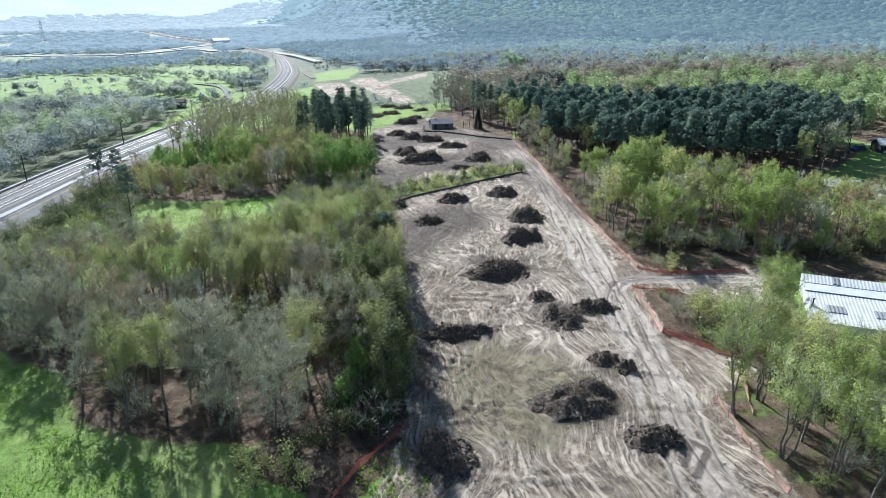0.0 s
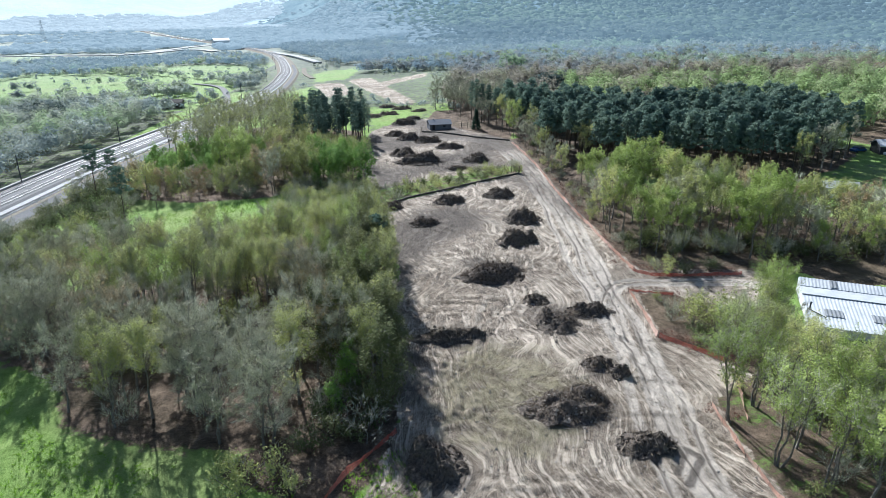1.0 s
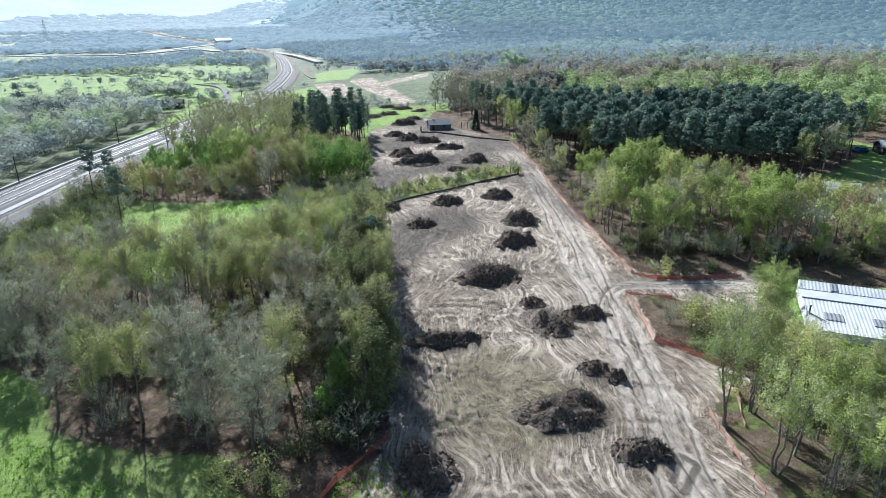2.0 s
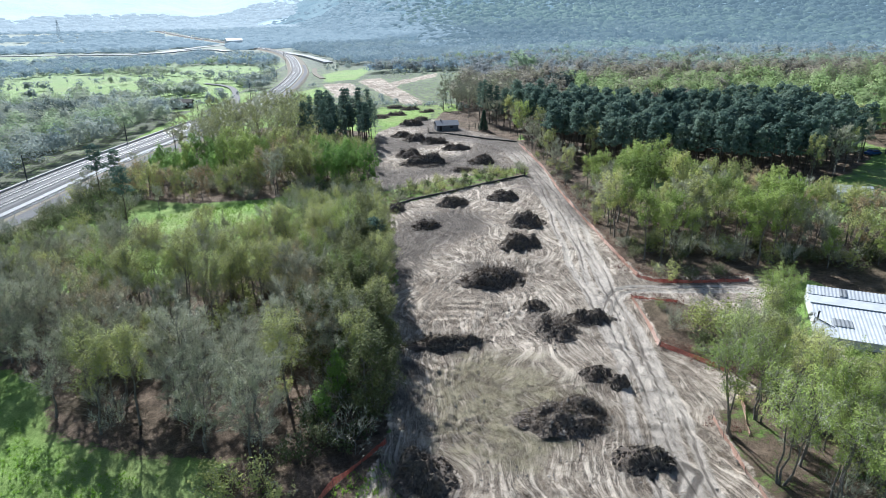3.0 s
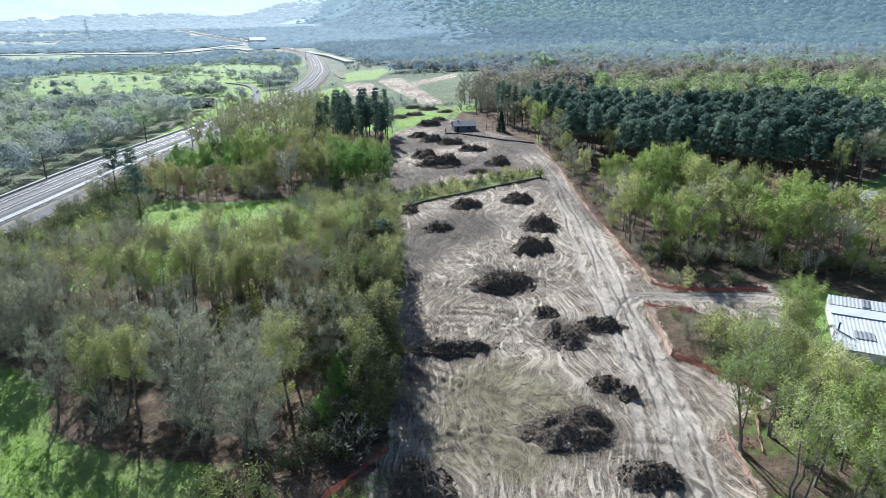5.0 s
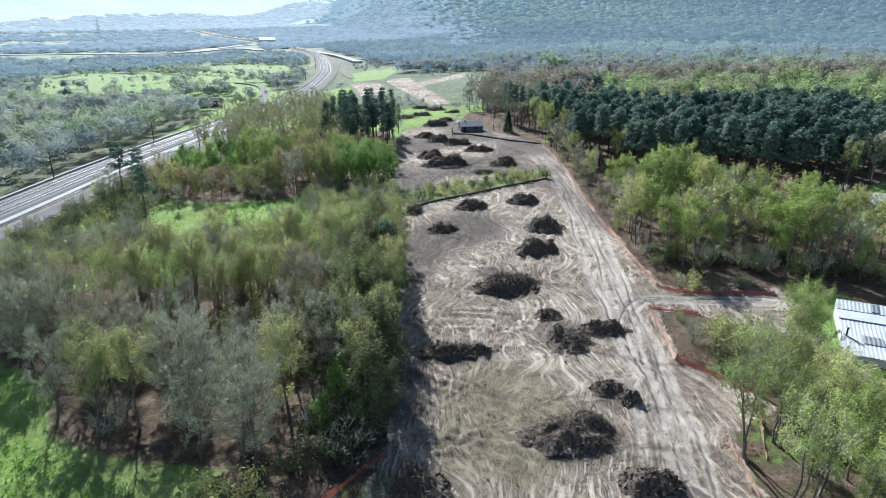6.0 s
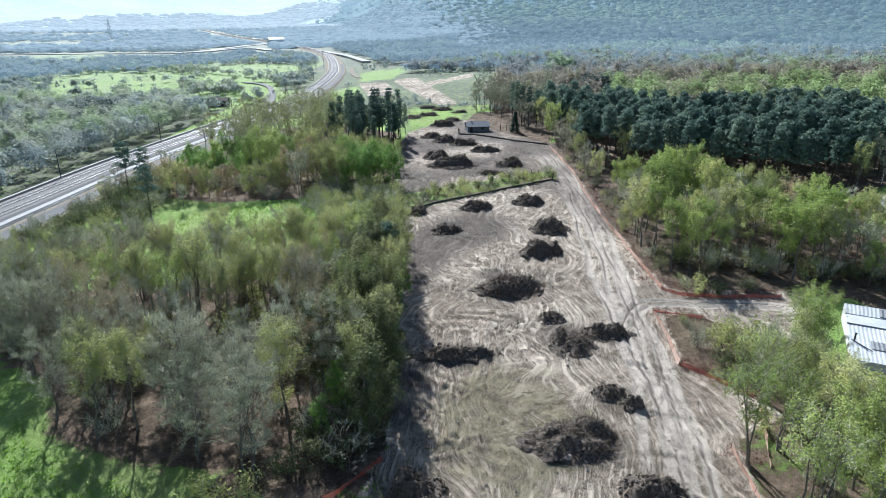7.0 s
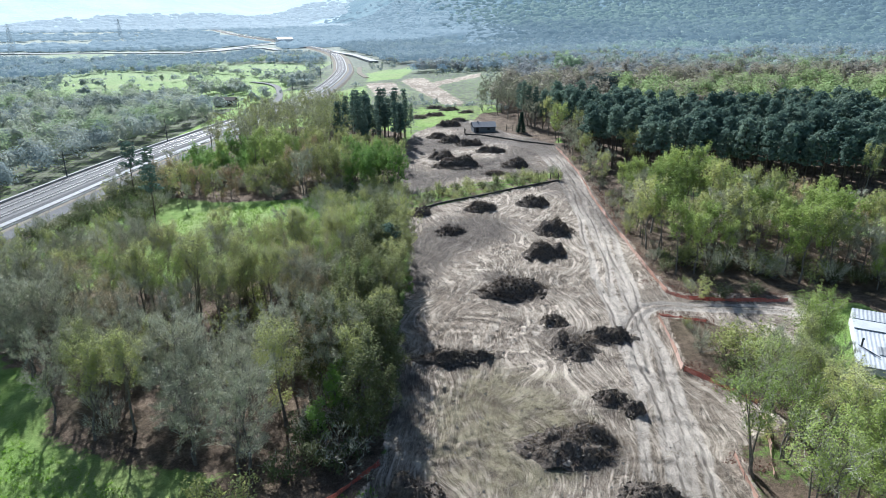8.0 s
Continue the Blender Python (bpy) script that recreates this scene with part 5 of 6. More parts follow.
    hedge = np.minimum.reduce([np.abs(inside(pts[:, 0], pts[:, 1], m)) for m in MEADOWS])
    tall = r.uniform(3.0, 7.0, len(pts))
    keep = (pts[:, 0] < np.interp(pts[:, 1], RAIL_Y, RAIL_X) - 12) & ((bumpy(pts[:, 0] / 20, pts[:, 1] / 30, 15) > -0.15) | (hedge < 6))
    keep &= clear_of(pts, tall) > 0
    pts, tall = pts[keep], tall[keep]
    t = np.clip(0.4 + 0.3 * bumpy(pts[:, 0] / 25, pts[:, 1] / 25, 16) + r.normal(size=len(pts)) * 0.18, 0, 1)
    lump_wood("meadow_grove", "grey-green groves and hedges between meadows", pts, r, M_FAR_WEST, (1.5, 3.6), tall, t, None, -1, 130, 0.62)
    # single bushes on the meadows
    pts, r = spread_out(260, 315, 640, -38, -5, 26)
    pts = pts[pts[:, 0] < np.interp(pts[:, 1], RAIL_Y, RAIL_X) - 12]
    lump_wood("meadow_bush", "scattered bushes on the meadows", pts, r, M_FAR_WEST, (0.7, 1.7), (1.2, 3.0), r.uniform(0, 0.5, len(pts)), None, -1, 60, 0.45)
    # bushes on the rough ground beside the far clearing
    pts = np.stack([r.uniform(-66, 30, 760), r.uniform(262, 540, 760)], 1)
    keep = (pts[:, 0] > np.interp(pts[:, 1], RAIL_Y, RAIL_X) + 13) & (bumpy(pts[:, 0] / 9, pts[:, 1] / 16, 27) > 0.15) & (clear_of(pts, np.full(len(pts), 0.5)) > 0)
    pts = pts[keep]
    lump_wood("rough_bush", "bushes and saplings on rough ground", pts, r, M_FAR_WEST, (0.8, 2.0), (1.2, 4.0), r.uniform(0, 0.8, len(pts)), None, -1, 80, 0.42)
    # a young plantation beyond the bare fields
    pts, r = scatter([(-8, 455), (-4, 480), (60, 520), (120, 505), (130, 480), (60, 470)], 5.0, 28)
    lump_wood("young_plantation", "young green plantation beyond the bare fields", pts, r, M_FAR_MID, (2.0, 3.2), (5, 8), r.uniform(0.5, 0.8, len(pts)), None, -1, 110, 0.6)
    # the woods of the valley floor, east and ahead
    pts, r = spread_out(6800, 330, 820, -9, 42, 17)
    tall = r.uniform(4.0, 9.0, len(pts))
    keep = (inside(pts[:, 0], pts[:, 1], BELT) < -4) & ((pts[:, 0] > 36) | (pts[:, 1] > 440)) & (clear_of(pts, tall) > 0)
    keep &= bumpy(pts[:, 0] / 34, pts[:, 1] / 15, 17) > -0.62
    keep &= (np.hypot((pts[:, 0] - 200) / 22, (pts[:, 1] - 440) / 14) > 1) & (pts[:, 0] > np.interp(pts[:, 1], RAIL_Y, RAIL_X) + 14)
    pts, tall = pts[keep], tall[keep]
    t = np.clip(0.34 + 0.34 * bumpy(pts[:, 0] / 48, pts[:, 1] / 22, 18) + r.normal(size=len(pts)) * 0.16 + np.clip((pts[:, 0] - 120) / 400, 0, 0.2), 0, 1)
    # trees farther off take the leaf with haze painted in
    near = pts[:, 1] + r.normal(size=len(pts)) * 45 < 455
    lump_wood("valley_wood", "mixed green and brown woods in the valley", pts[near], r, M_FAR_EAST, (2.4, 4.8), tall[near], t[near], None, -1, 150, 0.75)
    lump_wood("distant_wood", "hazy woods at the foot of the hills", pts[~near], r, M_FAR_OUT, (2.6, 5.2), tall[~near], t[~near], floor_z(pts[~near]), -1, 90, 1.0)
    # the valley floor ahead, beyond the meadows
    pts, r = spread_out(6200, 560, 2300, -42, -3, 19)
    tall = r.uniform(3.5, 8.0, len(pts))
    keep = (clear_of(pts, tall) > 0) & (bumpy(pts[:, 0] / 60, pts[:, 1] / 40, 19) > -0.7)
    pts, tall = pts[keep], tall[keep]
    t = np.clip(r.normal(0.36, 0.2, len(pts)), 0, 1)
    # beyond this line the paler leaf paints thicker haze
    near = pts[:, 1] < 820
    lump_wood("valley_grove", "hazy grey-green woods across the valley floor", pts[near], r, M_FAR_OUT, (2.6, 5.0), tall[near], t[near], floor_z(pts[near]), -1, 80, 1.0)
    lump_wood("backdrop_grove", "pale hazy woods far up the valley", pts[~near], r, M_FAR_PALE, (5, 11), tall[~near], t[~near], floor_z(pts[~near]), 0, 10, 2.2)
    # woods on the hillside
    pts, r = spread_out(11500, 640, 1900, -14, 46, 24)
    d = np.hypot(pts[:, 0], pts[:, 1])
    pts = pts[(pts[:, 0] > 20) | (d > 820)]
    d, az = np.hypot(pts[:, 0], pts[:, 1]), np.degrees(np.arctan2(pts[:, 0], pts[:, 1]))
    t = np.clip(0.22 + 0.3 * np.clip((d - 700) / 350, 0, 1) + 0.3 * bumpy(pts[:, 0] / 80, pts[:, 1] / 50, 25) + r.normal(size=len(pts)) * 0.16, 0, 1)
    # flank and farther trees get the pale leaf, painting more haze
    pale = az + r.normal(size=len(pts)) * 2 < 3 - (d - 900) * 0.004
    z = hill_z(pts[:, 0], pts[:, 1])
    lump_wood("backdrop_wood", "woods covering the hillside, blue-grey with painted haze", pts[~pale], r, M_FAR_BLUE, (3.4, 9.0), (5, 10), t[~pale], z[~pale], 0, 10, 1.8)
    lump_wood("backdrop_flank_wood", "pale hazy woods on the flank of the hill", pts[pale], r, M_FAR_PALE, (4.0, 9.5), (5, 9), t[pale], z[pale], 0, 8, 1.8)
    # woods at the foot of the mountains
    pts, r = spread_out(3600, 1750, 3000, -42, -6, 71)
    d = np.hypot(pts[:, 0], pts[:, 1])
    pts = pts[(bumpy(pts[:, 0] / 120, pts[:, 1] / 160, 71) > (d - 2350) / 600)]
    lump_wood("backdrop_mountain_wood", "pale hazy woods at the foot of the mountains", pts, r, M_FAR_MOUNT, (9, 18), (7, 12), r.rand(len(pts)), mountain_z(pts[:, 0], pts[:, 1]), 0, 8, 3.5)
    # the big pale tree
    lump_wood("poplar_clump", "large pale green poplars standing above the woods", np.array([[61.0, 372.0], [66.0, 375.0], [71.0, 377.0]]), r, M_FAR_EAST, (3.6, 4.4), (13, 15), np.array([0.9, 0.95, 0.88]), None, -1, 800, 0.6)


grow_woods()
far_woods()


# ---------------------------------------------------------------- heaps of spoil and brushwood
def heap(x, y, wide, deep, tall, seed, brush, label, turn=0.0):
    """A heap: rough mound, clods and roots, cut branches sticking out."""
    tall *= 1.18
    r = np.random.RandomState(seed)
    root = thing("brush_heap" if brush > 0.5 else "spoil_heap", label, "heap", "heaps on the clearing", pose(x, y, hz(x, y), 0, 0, turn))
    ph = r.uniform(0, 6.3, 6)
    lumps = [(r.uniform(-0.62, 0.62), r.uniform(-0.5, 0.5), r.uniform(0.3, 0.55), r.uniform(0.45, 1.0)) for k in range(int(4 + wide * 0.5))] + [(0, 0, 0.6, 0.75)]

    def top(u, a):
        """Height over the ground, 0 to about 1: several dumped loads run together."""
        x, y = np.cos(a) * u, np.sin(a) * u
        edge = 1 + 0.20 * np.sin(2 * a + ph[0]) + 0.14 * np.sin(5 * a + ph[1]) + 0.08 * np.sin(9 * a + ph[4])
        h = np.zeros(np.shape(u))
        for lx, ly, w, t in lumps:
            h = np.maximum(h, t * np.clip(1 - ((x - lx) ** 2 + (y - ly) ** 2) / (w * w), 0, 1) ** 0.75)
        return np.maximum(h, 0.18) * np.clip((edge - u) * 4, 0, 1)
    mound = Geo()
    nr, na = 11, 36
    V = [(0, 0, tall * 0.9)]
    for i in range(1, nr + 1):
        for j in range(na):
            u, a = 1.15 * i / nr, 2 * math.pi * j / na
            q = 1 + r.normal() * 0.05
            V.append((math.cos(a) * u * wide / 2 * q, math.sin(a) * u * deep / 2 * q, max(-0.12, float(top(u, a)) * tall * (0.9 + r.normal() * 0.07) - (0.12 if i == nr else 0))))
    F = [(0, 1 + j, 1 + (j + 1) % na) for j in range(na)]
    for i in range(nr - 1):
        for j in range(na):
            a, b = 1 + i * na + j, 1 + i * na + (j + 1) % na
            F.append((a, a + na, b + na, b))
    mound.put(V, F)
    part("mound", mound, M_MOUND, root, smooth=True)
    area = wide * deep

    def spot(k):
        u, a = np.sqrt(r.uniform(0, 1.15, k)), r.uniform(0, 2 * np.pi, k)
        return np.stack([np.cos(a) * u * wide / 2, np.sin(a) * u * deep / 2, np.maximum(0, top(u, a)) * tall], 1)
    clods = Geo()
    for c in spot(int(min(420, 40 + area * 5.5) * (1.25 - 0.8 * brush))):
        s = r.uniform(0.07, 0.2) * (1.7 if r.rand() < 0.12 else 1)
        o = np.array([(1, 0, 0), (-1, 0, 0), (0, 1, 0), (0, -1, 0), (0, 0, 1), (0, 0, -1)]) * s * r.uniform(0.5, 1.4, (6, 1)) + r.normal(size=(6, 3)) * s * 0.25
        clods.put(c + o, [(0, 2, 4), (2, 1, 4), (1, 3, 4), (3, 0, 4), (2, 0, 5), (1, 2, 5), (3, 1, 5), (0, 3, 5)])
    tagged(part("rubble", clods, M_CLOD, root), kind="stuff")
    sticks = Geo()
    n = int(min(420, 30 + area * 4.5) * (0.35 + brush))
    base = spot(n)
    for p in base:
        d = unit(np.array([p[0] / wide * 1.6, p[1] / deep * 1.6, 0.05]) + r.normal(size=3) * 0.55)
        ln = r.uniform(0.4, 1.3)
        w = r.uniform(0.012, 0.045)
        q = p + d * ln * 0.5 + [0, 0, 0.05]
        sticks.tube(p - d * ln * 0.4, q, w, w * 0.75, 3)
        if ln > 0.9:
            sticks.tube(q, q + unit(d + r.normal(size=3) * 0.35) * ln * 0.5, w * 0.75, w * 0.2, 3)
    fine = r.randint(0, n, n * 5)
    tw = base[fine] + r.normal(size=(len(fine), 3)) * 0.25
    sticks.tris(twig_tris(r, tw, np.tile([0, 0, 0.35], (len(fine), 1)), 0.6, 0.018))
    tagged(part("brushwood", sticks, M_STICK, root), kind="stuff")
    return root


SPOIL = "heap of dark uprooted soil, roots and clods"
BRUSH = "heap of cut brown brushwood and branches"
for i, (x, y, w, d, h, b) in enumerate([
        (2.6, 119.8, 6.0, 4.0, 1.2, 0.4), (9.0, 134.6, 6.4, 4.6, 1.7, 0.8), (19.9, 137.0, 6.6, 5.0, 1.8, 0.4), (21.9, 119.2, 7.4, 6.0, 2.2, 0.3),
        (18.7, 107.4, 7.2, 6.2, 2.2, 0.3), (12.3, 92.6, 10.2, 6.0, 2.2, 0.9), (16.6, 82.6, 3.4, 4.0, 1.2, 0.3), (17.9, 75.5, 5.4, 6.2, 1.5, 0.25)]):
    heap(x, y, w, d, h, 200 + i, b, BRUSH if b > 0.5 else SPOIL)
for i, (x, y, w, d, h, b) in enumerate([
        (22.8, 78.0, 6.0, 3.6, 1.4, 0.2), (20.0, 64.6, 3.8, 2.8, 1.1, 0.15), (21.6, 62.4, 2.6, 2.4, 1.2, 0.1), (14.6, 56.4, 9.8, 5.4, 1.75, 1.0),
        (20.0, 49.6, 5.2, 3.9, 1.6, 0.35), (0.0, 49.0, 5.4, 6.4, 2.0, 0.2), (4.2, 73.5, 11.4, 2.6, 1.3, 0.5), (-3.5, 132.0, 4.4, 4.0, 1.6, 0.3)]):
    heap(x, y, w, d, h, 220 + i, b, BRUSH if b > 0.5 else SPOIL)
for i, (x, y, w, d, h, b) in enumerate([
        (19.3, 172.5, 6.8, 6, 1.9, 0.6), (4.6, 174.0, 13.0, 8, 2.6, 0.6), (0.4, 184.5, 8.0, 6, 2.0, 0.6), (14.2, 191.0, 8.2, 5, 1.4, 0.5),
        (8.0, 201.5, 7.8, 5, 1.8, 0.6), (2.2, 207.5, 7.2, 5, 1.8, 0.6), (-1.6, 215.0, 7.4, 5, 1.5, 0.6), (1.6, 237.0, 8.2, 6, 1.9, 0.6)]):
    heap(x, y, w, d, h, 240 + i, b, BRUSH)
for i, (x, y, w, d, h, b) in enumerate([
        (14.2, 164.0, 5.6, 4, 0.8, 0.6), (5.1, 247.0, 6.4, 5, 1.2, 0.6), (-4.3, 281.0, 7.2, 5, 1.0, 0.8), (1.5, 274.5, 8.2, 5, 1.0, 0.8),
        (-9.9, 256.0, 6.6, 5, 1.1, 0.8), (-4.4, 261.0, 9.0, 5, 1.1, 0.8), (8.2, 266.0, 5.8, 4, 1.0, 0.8)]):
    heap(x, y, w, d, h, 260 + i, b, BRUSH)


# ---------------------------------------------------------------- site fences of plastic net
def net_fence(points, colour, label, seed, tall=1.0, lean=0.25):
    tall *= 0.68
    r = np.random.RandomState(seed)
    line = curve(points, 2.6)
    x0, y0 = line[0]
    root = thing("site_fence", label, "fence", "site fences", pose(x0, y0, hz(x0, y0)))
    o = np.array([x0, y0, hz(x0, y0)])
    feet, heads = [], []
    for k, (x, y) in enumerate(line):
        f = np.array([x, y, hz(x, y)]) - o
        h = f + np.array([r.normal() * 0.12 + lean * 0.3, r.normal() * 0.1, tall * r.uniform(0.92, 1.12)])
        feet.append(f); heads.append(h)
        g = Geo()
        g.tube(f - [0, 0, 0.2], h + [0, 0, 0.12], 0.035, 0.03, 5, cap=True)
        part("post", g, M_POST, root)
    for k in range(len(line) - 1):
        g = Geo()
        drop = r.uniform(0.02, 0.35)
        n = 10
        grid = []
        for i in range(n + 1):
            t = i / n
            a = feet[k] + (feet[k + 1] - feet[k]) * t
            b = heads[k] + (heads[k + 1] - heads[k]) * t
            sag = 1 - drop * math.sin(math.pi * t)
            w = np.array([r.normal() * 0.04, r.normal() * 0.04, 0])
            grid.append([a + (b - a) * (0.05 + 0.9 * v * sag) + w * v for v in (0, 0.17, 0.26, 0.41, 0.5, 0.66, 0.78, 1.0)])
        for lo in (0, 2, 4, 6):
            V = [grid[i][lo] for i in range(n + 1)] + [grid[i][lo + 1] for i in range(n + 1)]
            g.put(V, [(i, i + 1, n + 2 + i, n + 1 + i) for i in range(n)])
        for i in range(n):
            e = (grid[i + 1][0] - grid[i][0]) * 0.3
            g.put([grid[i][0], grid[i][0] + e, grid[i][7] + e, grid[i][7]], [(0, 1, 2, 3)])
        part("net", g, colour, root)
    return root


ORANGE = "sagging orange plastic net fence on thin posts"
net_fence([(28.2, 41), (28.3, 45), (28.4, 49), (28.9, 55)], M_ORANGE, ORANGE, 1, 0.9)
net_fence([(31.2, 52), (32.6, 56), (34.2, 61)], M_ORANGE, ORANGE, 2, 0.8)
net_fence([(29.0, 70), (29.9, 77), (30.3, 83.5)], M_ORANGE, ORANGE, 3)
net_fence([(29.2, 69.8), (32, 66.5), (34.5, 63)], M_RED, "slumped red plastic net fence in tree shade", 4, 0.9)
net_fence([(30.4, 83.8), (33, 82.6), (36, 81.5)], M_RED, "slumped red plastic net fence beside the side track", 5, 0.6)
net_fence([(49, 87), (42, 87.5), (36, 88.5), (33.6, 91)], M_RED, "red plastic net fence along the wood", 6, 0.8)
net_fence([(33.6, 91), (33.4, 100), (33.2, 109), (33, 123), (33, 139), (33.8, 158), (33.6, 177), (33, 194)], M_ORANGE, "long orange plastic net fence along the wood", 7)
net_fence([(-11, 44), (-8.2, 49), (-3.6, 54.6)], M_RED, "red plastic net fence under the oaks", 8, 0.9)


# ---------------------------------------------------------------- dry-stone walls with posts
def stone_wall(points, tall, thick, label, seed, posts=()):
    r = np.random.RandomState(seed)
    line = curve(points, 0.55)
    x0, y0 = line[0]
    o = np.array([x0, y0, hz(x0, y0)])
    root = thing("stone_wall", label, "wall", at=pose(*o))
    core = Geo()
    stones = []
    for k in range(len(line) - 1):
        a = np.array([*line[k], hz(*line[k])]) - o
        b = np.array([*line[k + 1], hz(*line[k + 1])]) - o
        d = unit(b - a)
        s = np.array([-d[1], d[0], 0])
        for row in range(max(1, int(tall / 0.19))):
            h = tall / max(1, int(tall / 0.19))
            c = (a + b) / 2 + np.array([0, 0, h * (row + 0.5)]) + s * r.normal() * 0.05
            w = np.linalg.norm(b - a) * 0.5 * r.uniform(0.85, 1.12)
            q = []
            for sx in (-1, 1):
                for sy in (-1, 1):
                    for sz in (-1, 1):
                        q.append(c + d * sx * w * r.uniform(0.8, 1.05) + s * sy * thick / 2 * r.uniform(0.75, 1.1) + np.array([0, 0, sz * h * 0.52 * r.uniform(0.8, 1.1)]))
            stones.append(q)
    faces = [(0, 1, 3, 2), (4, 6, 7, 5), (0, 4, 5, 1), (2, 3, 7, 6), (1, 5, 7, 3), (0, 2, 6, 4)]
    for q in stones:
        g = Geo()
        g.put(q, faces)
        part("stone", g, M_STONE, root)
    for x, y, h in posts:
        g = Geo()
        p = np.array([x, y, hz(x, y)]) - o
        g.tube(p - [0, 0, 0.2], p + [0, 0, h], 0.13, 0.11, 6, cap=True)
        part("post", g, M_POST, root)


stone_wall([(-5.5, 133), (0, 139), (9, 144.3), (18, 150), (28, 155.6)], 0.4, 0.35, "low dark dry-stone wall with wooden gate posts", 1,
           [(28, 155.6, 2.0), (26.4, 157.4, 1.7), (25.0, 159.5, 1.6), (23.6, 161.0, 1.5)])
stone_wall([(7, 219), (14, 215), (24, 204.5), (33, 197)], 0.4, 0.35, "low dark dry-stone wall around the hut plot", 2,
           [(7, 219, 1.8), (6.8, 222, 1.6), (21, 224, 2.0), (23, 223, 2.0), (24, 222, 2.0)])


stone_wall([(45.8, 64.2), (52, 59.8), (60, 55.6)], 0.45, 0.5, "low dark stone edging of the shed terrace", 3)


# ---------------------------------------------------------------- the hut
def hut():
    x, y = 13.2, 224.5
    root = thing("hut", "small grey stone hut with dark tiled roof", "hut", at=pose(x, y, hz(x, y) - 0.1, 0, 0, 8))
    w, d, h, e = 7.4, 5.0, 2.0, 3.1
    g = Geo()
    g.put([(-w / 2, -d / 2, 0), (w / 2, -d / 2, 0), (w / 2, d / 2, 0), (-w / 2, d / 2, 0), (-w / 2, -d / 2, h), (w / 2, -d / 2, h), (w / 2, d / 2, h), (-w / 2, d / 2, h), (-w / 2, 0, e), (w / 2, 0, e)],
          [(0, 1, 5, 4), (2, 3, 7, 6), (1, 2, 6, 9, 5), (3, 0, 4, 8, 7)])
    part("wall", g, M_HUTWALL, root)
    for s in (-1, 1):
        g = Geo()
        n = np.array([0, s * (e - h), d / 2])
        n = n / np.linalg.norm(n) * 0.14
        a = np.array([(-w / 2 - 0.3, s * (d / 2 + 0.35), h - 0.2), (w / 2 + 0.3, s * (d / 2 + 0.35), h - 0.2), (w / 2 + 0.3, 0, e + 0.02), (-w / 2 - 0.3, 0, e + 0.02)])
        g.put(np.vstack([a, a + n]), [(0, 1, 2, 3), (7, 6, 5, 4), (0, 4, 5, 1), (1, 5, 6, 2), (2, 6, 7, 3), (3, 7, 4, 0)])
        part("roof", g, M_HUTROOF, root)
    g = Geo(); g.box((-2.9, -d / 2 - 0.05, 0), (-2.0, -d / 2 + 0.02, 1.75)); part("door", g, M_DARK, root, "dark wooden door")
    g = Geo(); g.box((0.8, -d / 2 - 0.05, 0.9), (1.7, -d / 2 + 0.02, 1.6)); part("window", g, M_DARK, root)
    g = Geo(); g.box((-2.2, -0.25, 2.8), (-1.8, 0.25, 3.6)); part("chimney", g, M_HUTWALL, root)


hut()
plant("fir", 25.4, 219.2, 1.0)


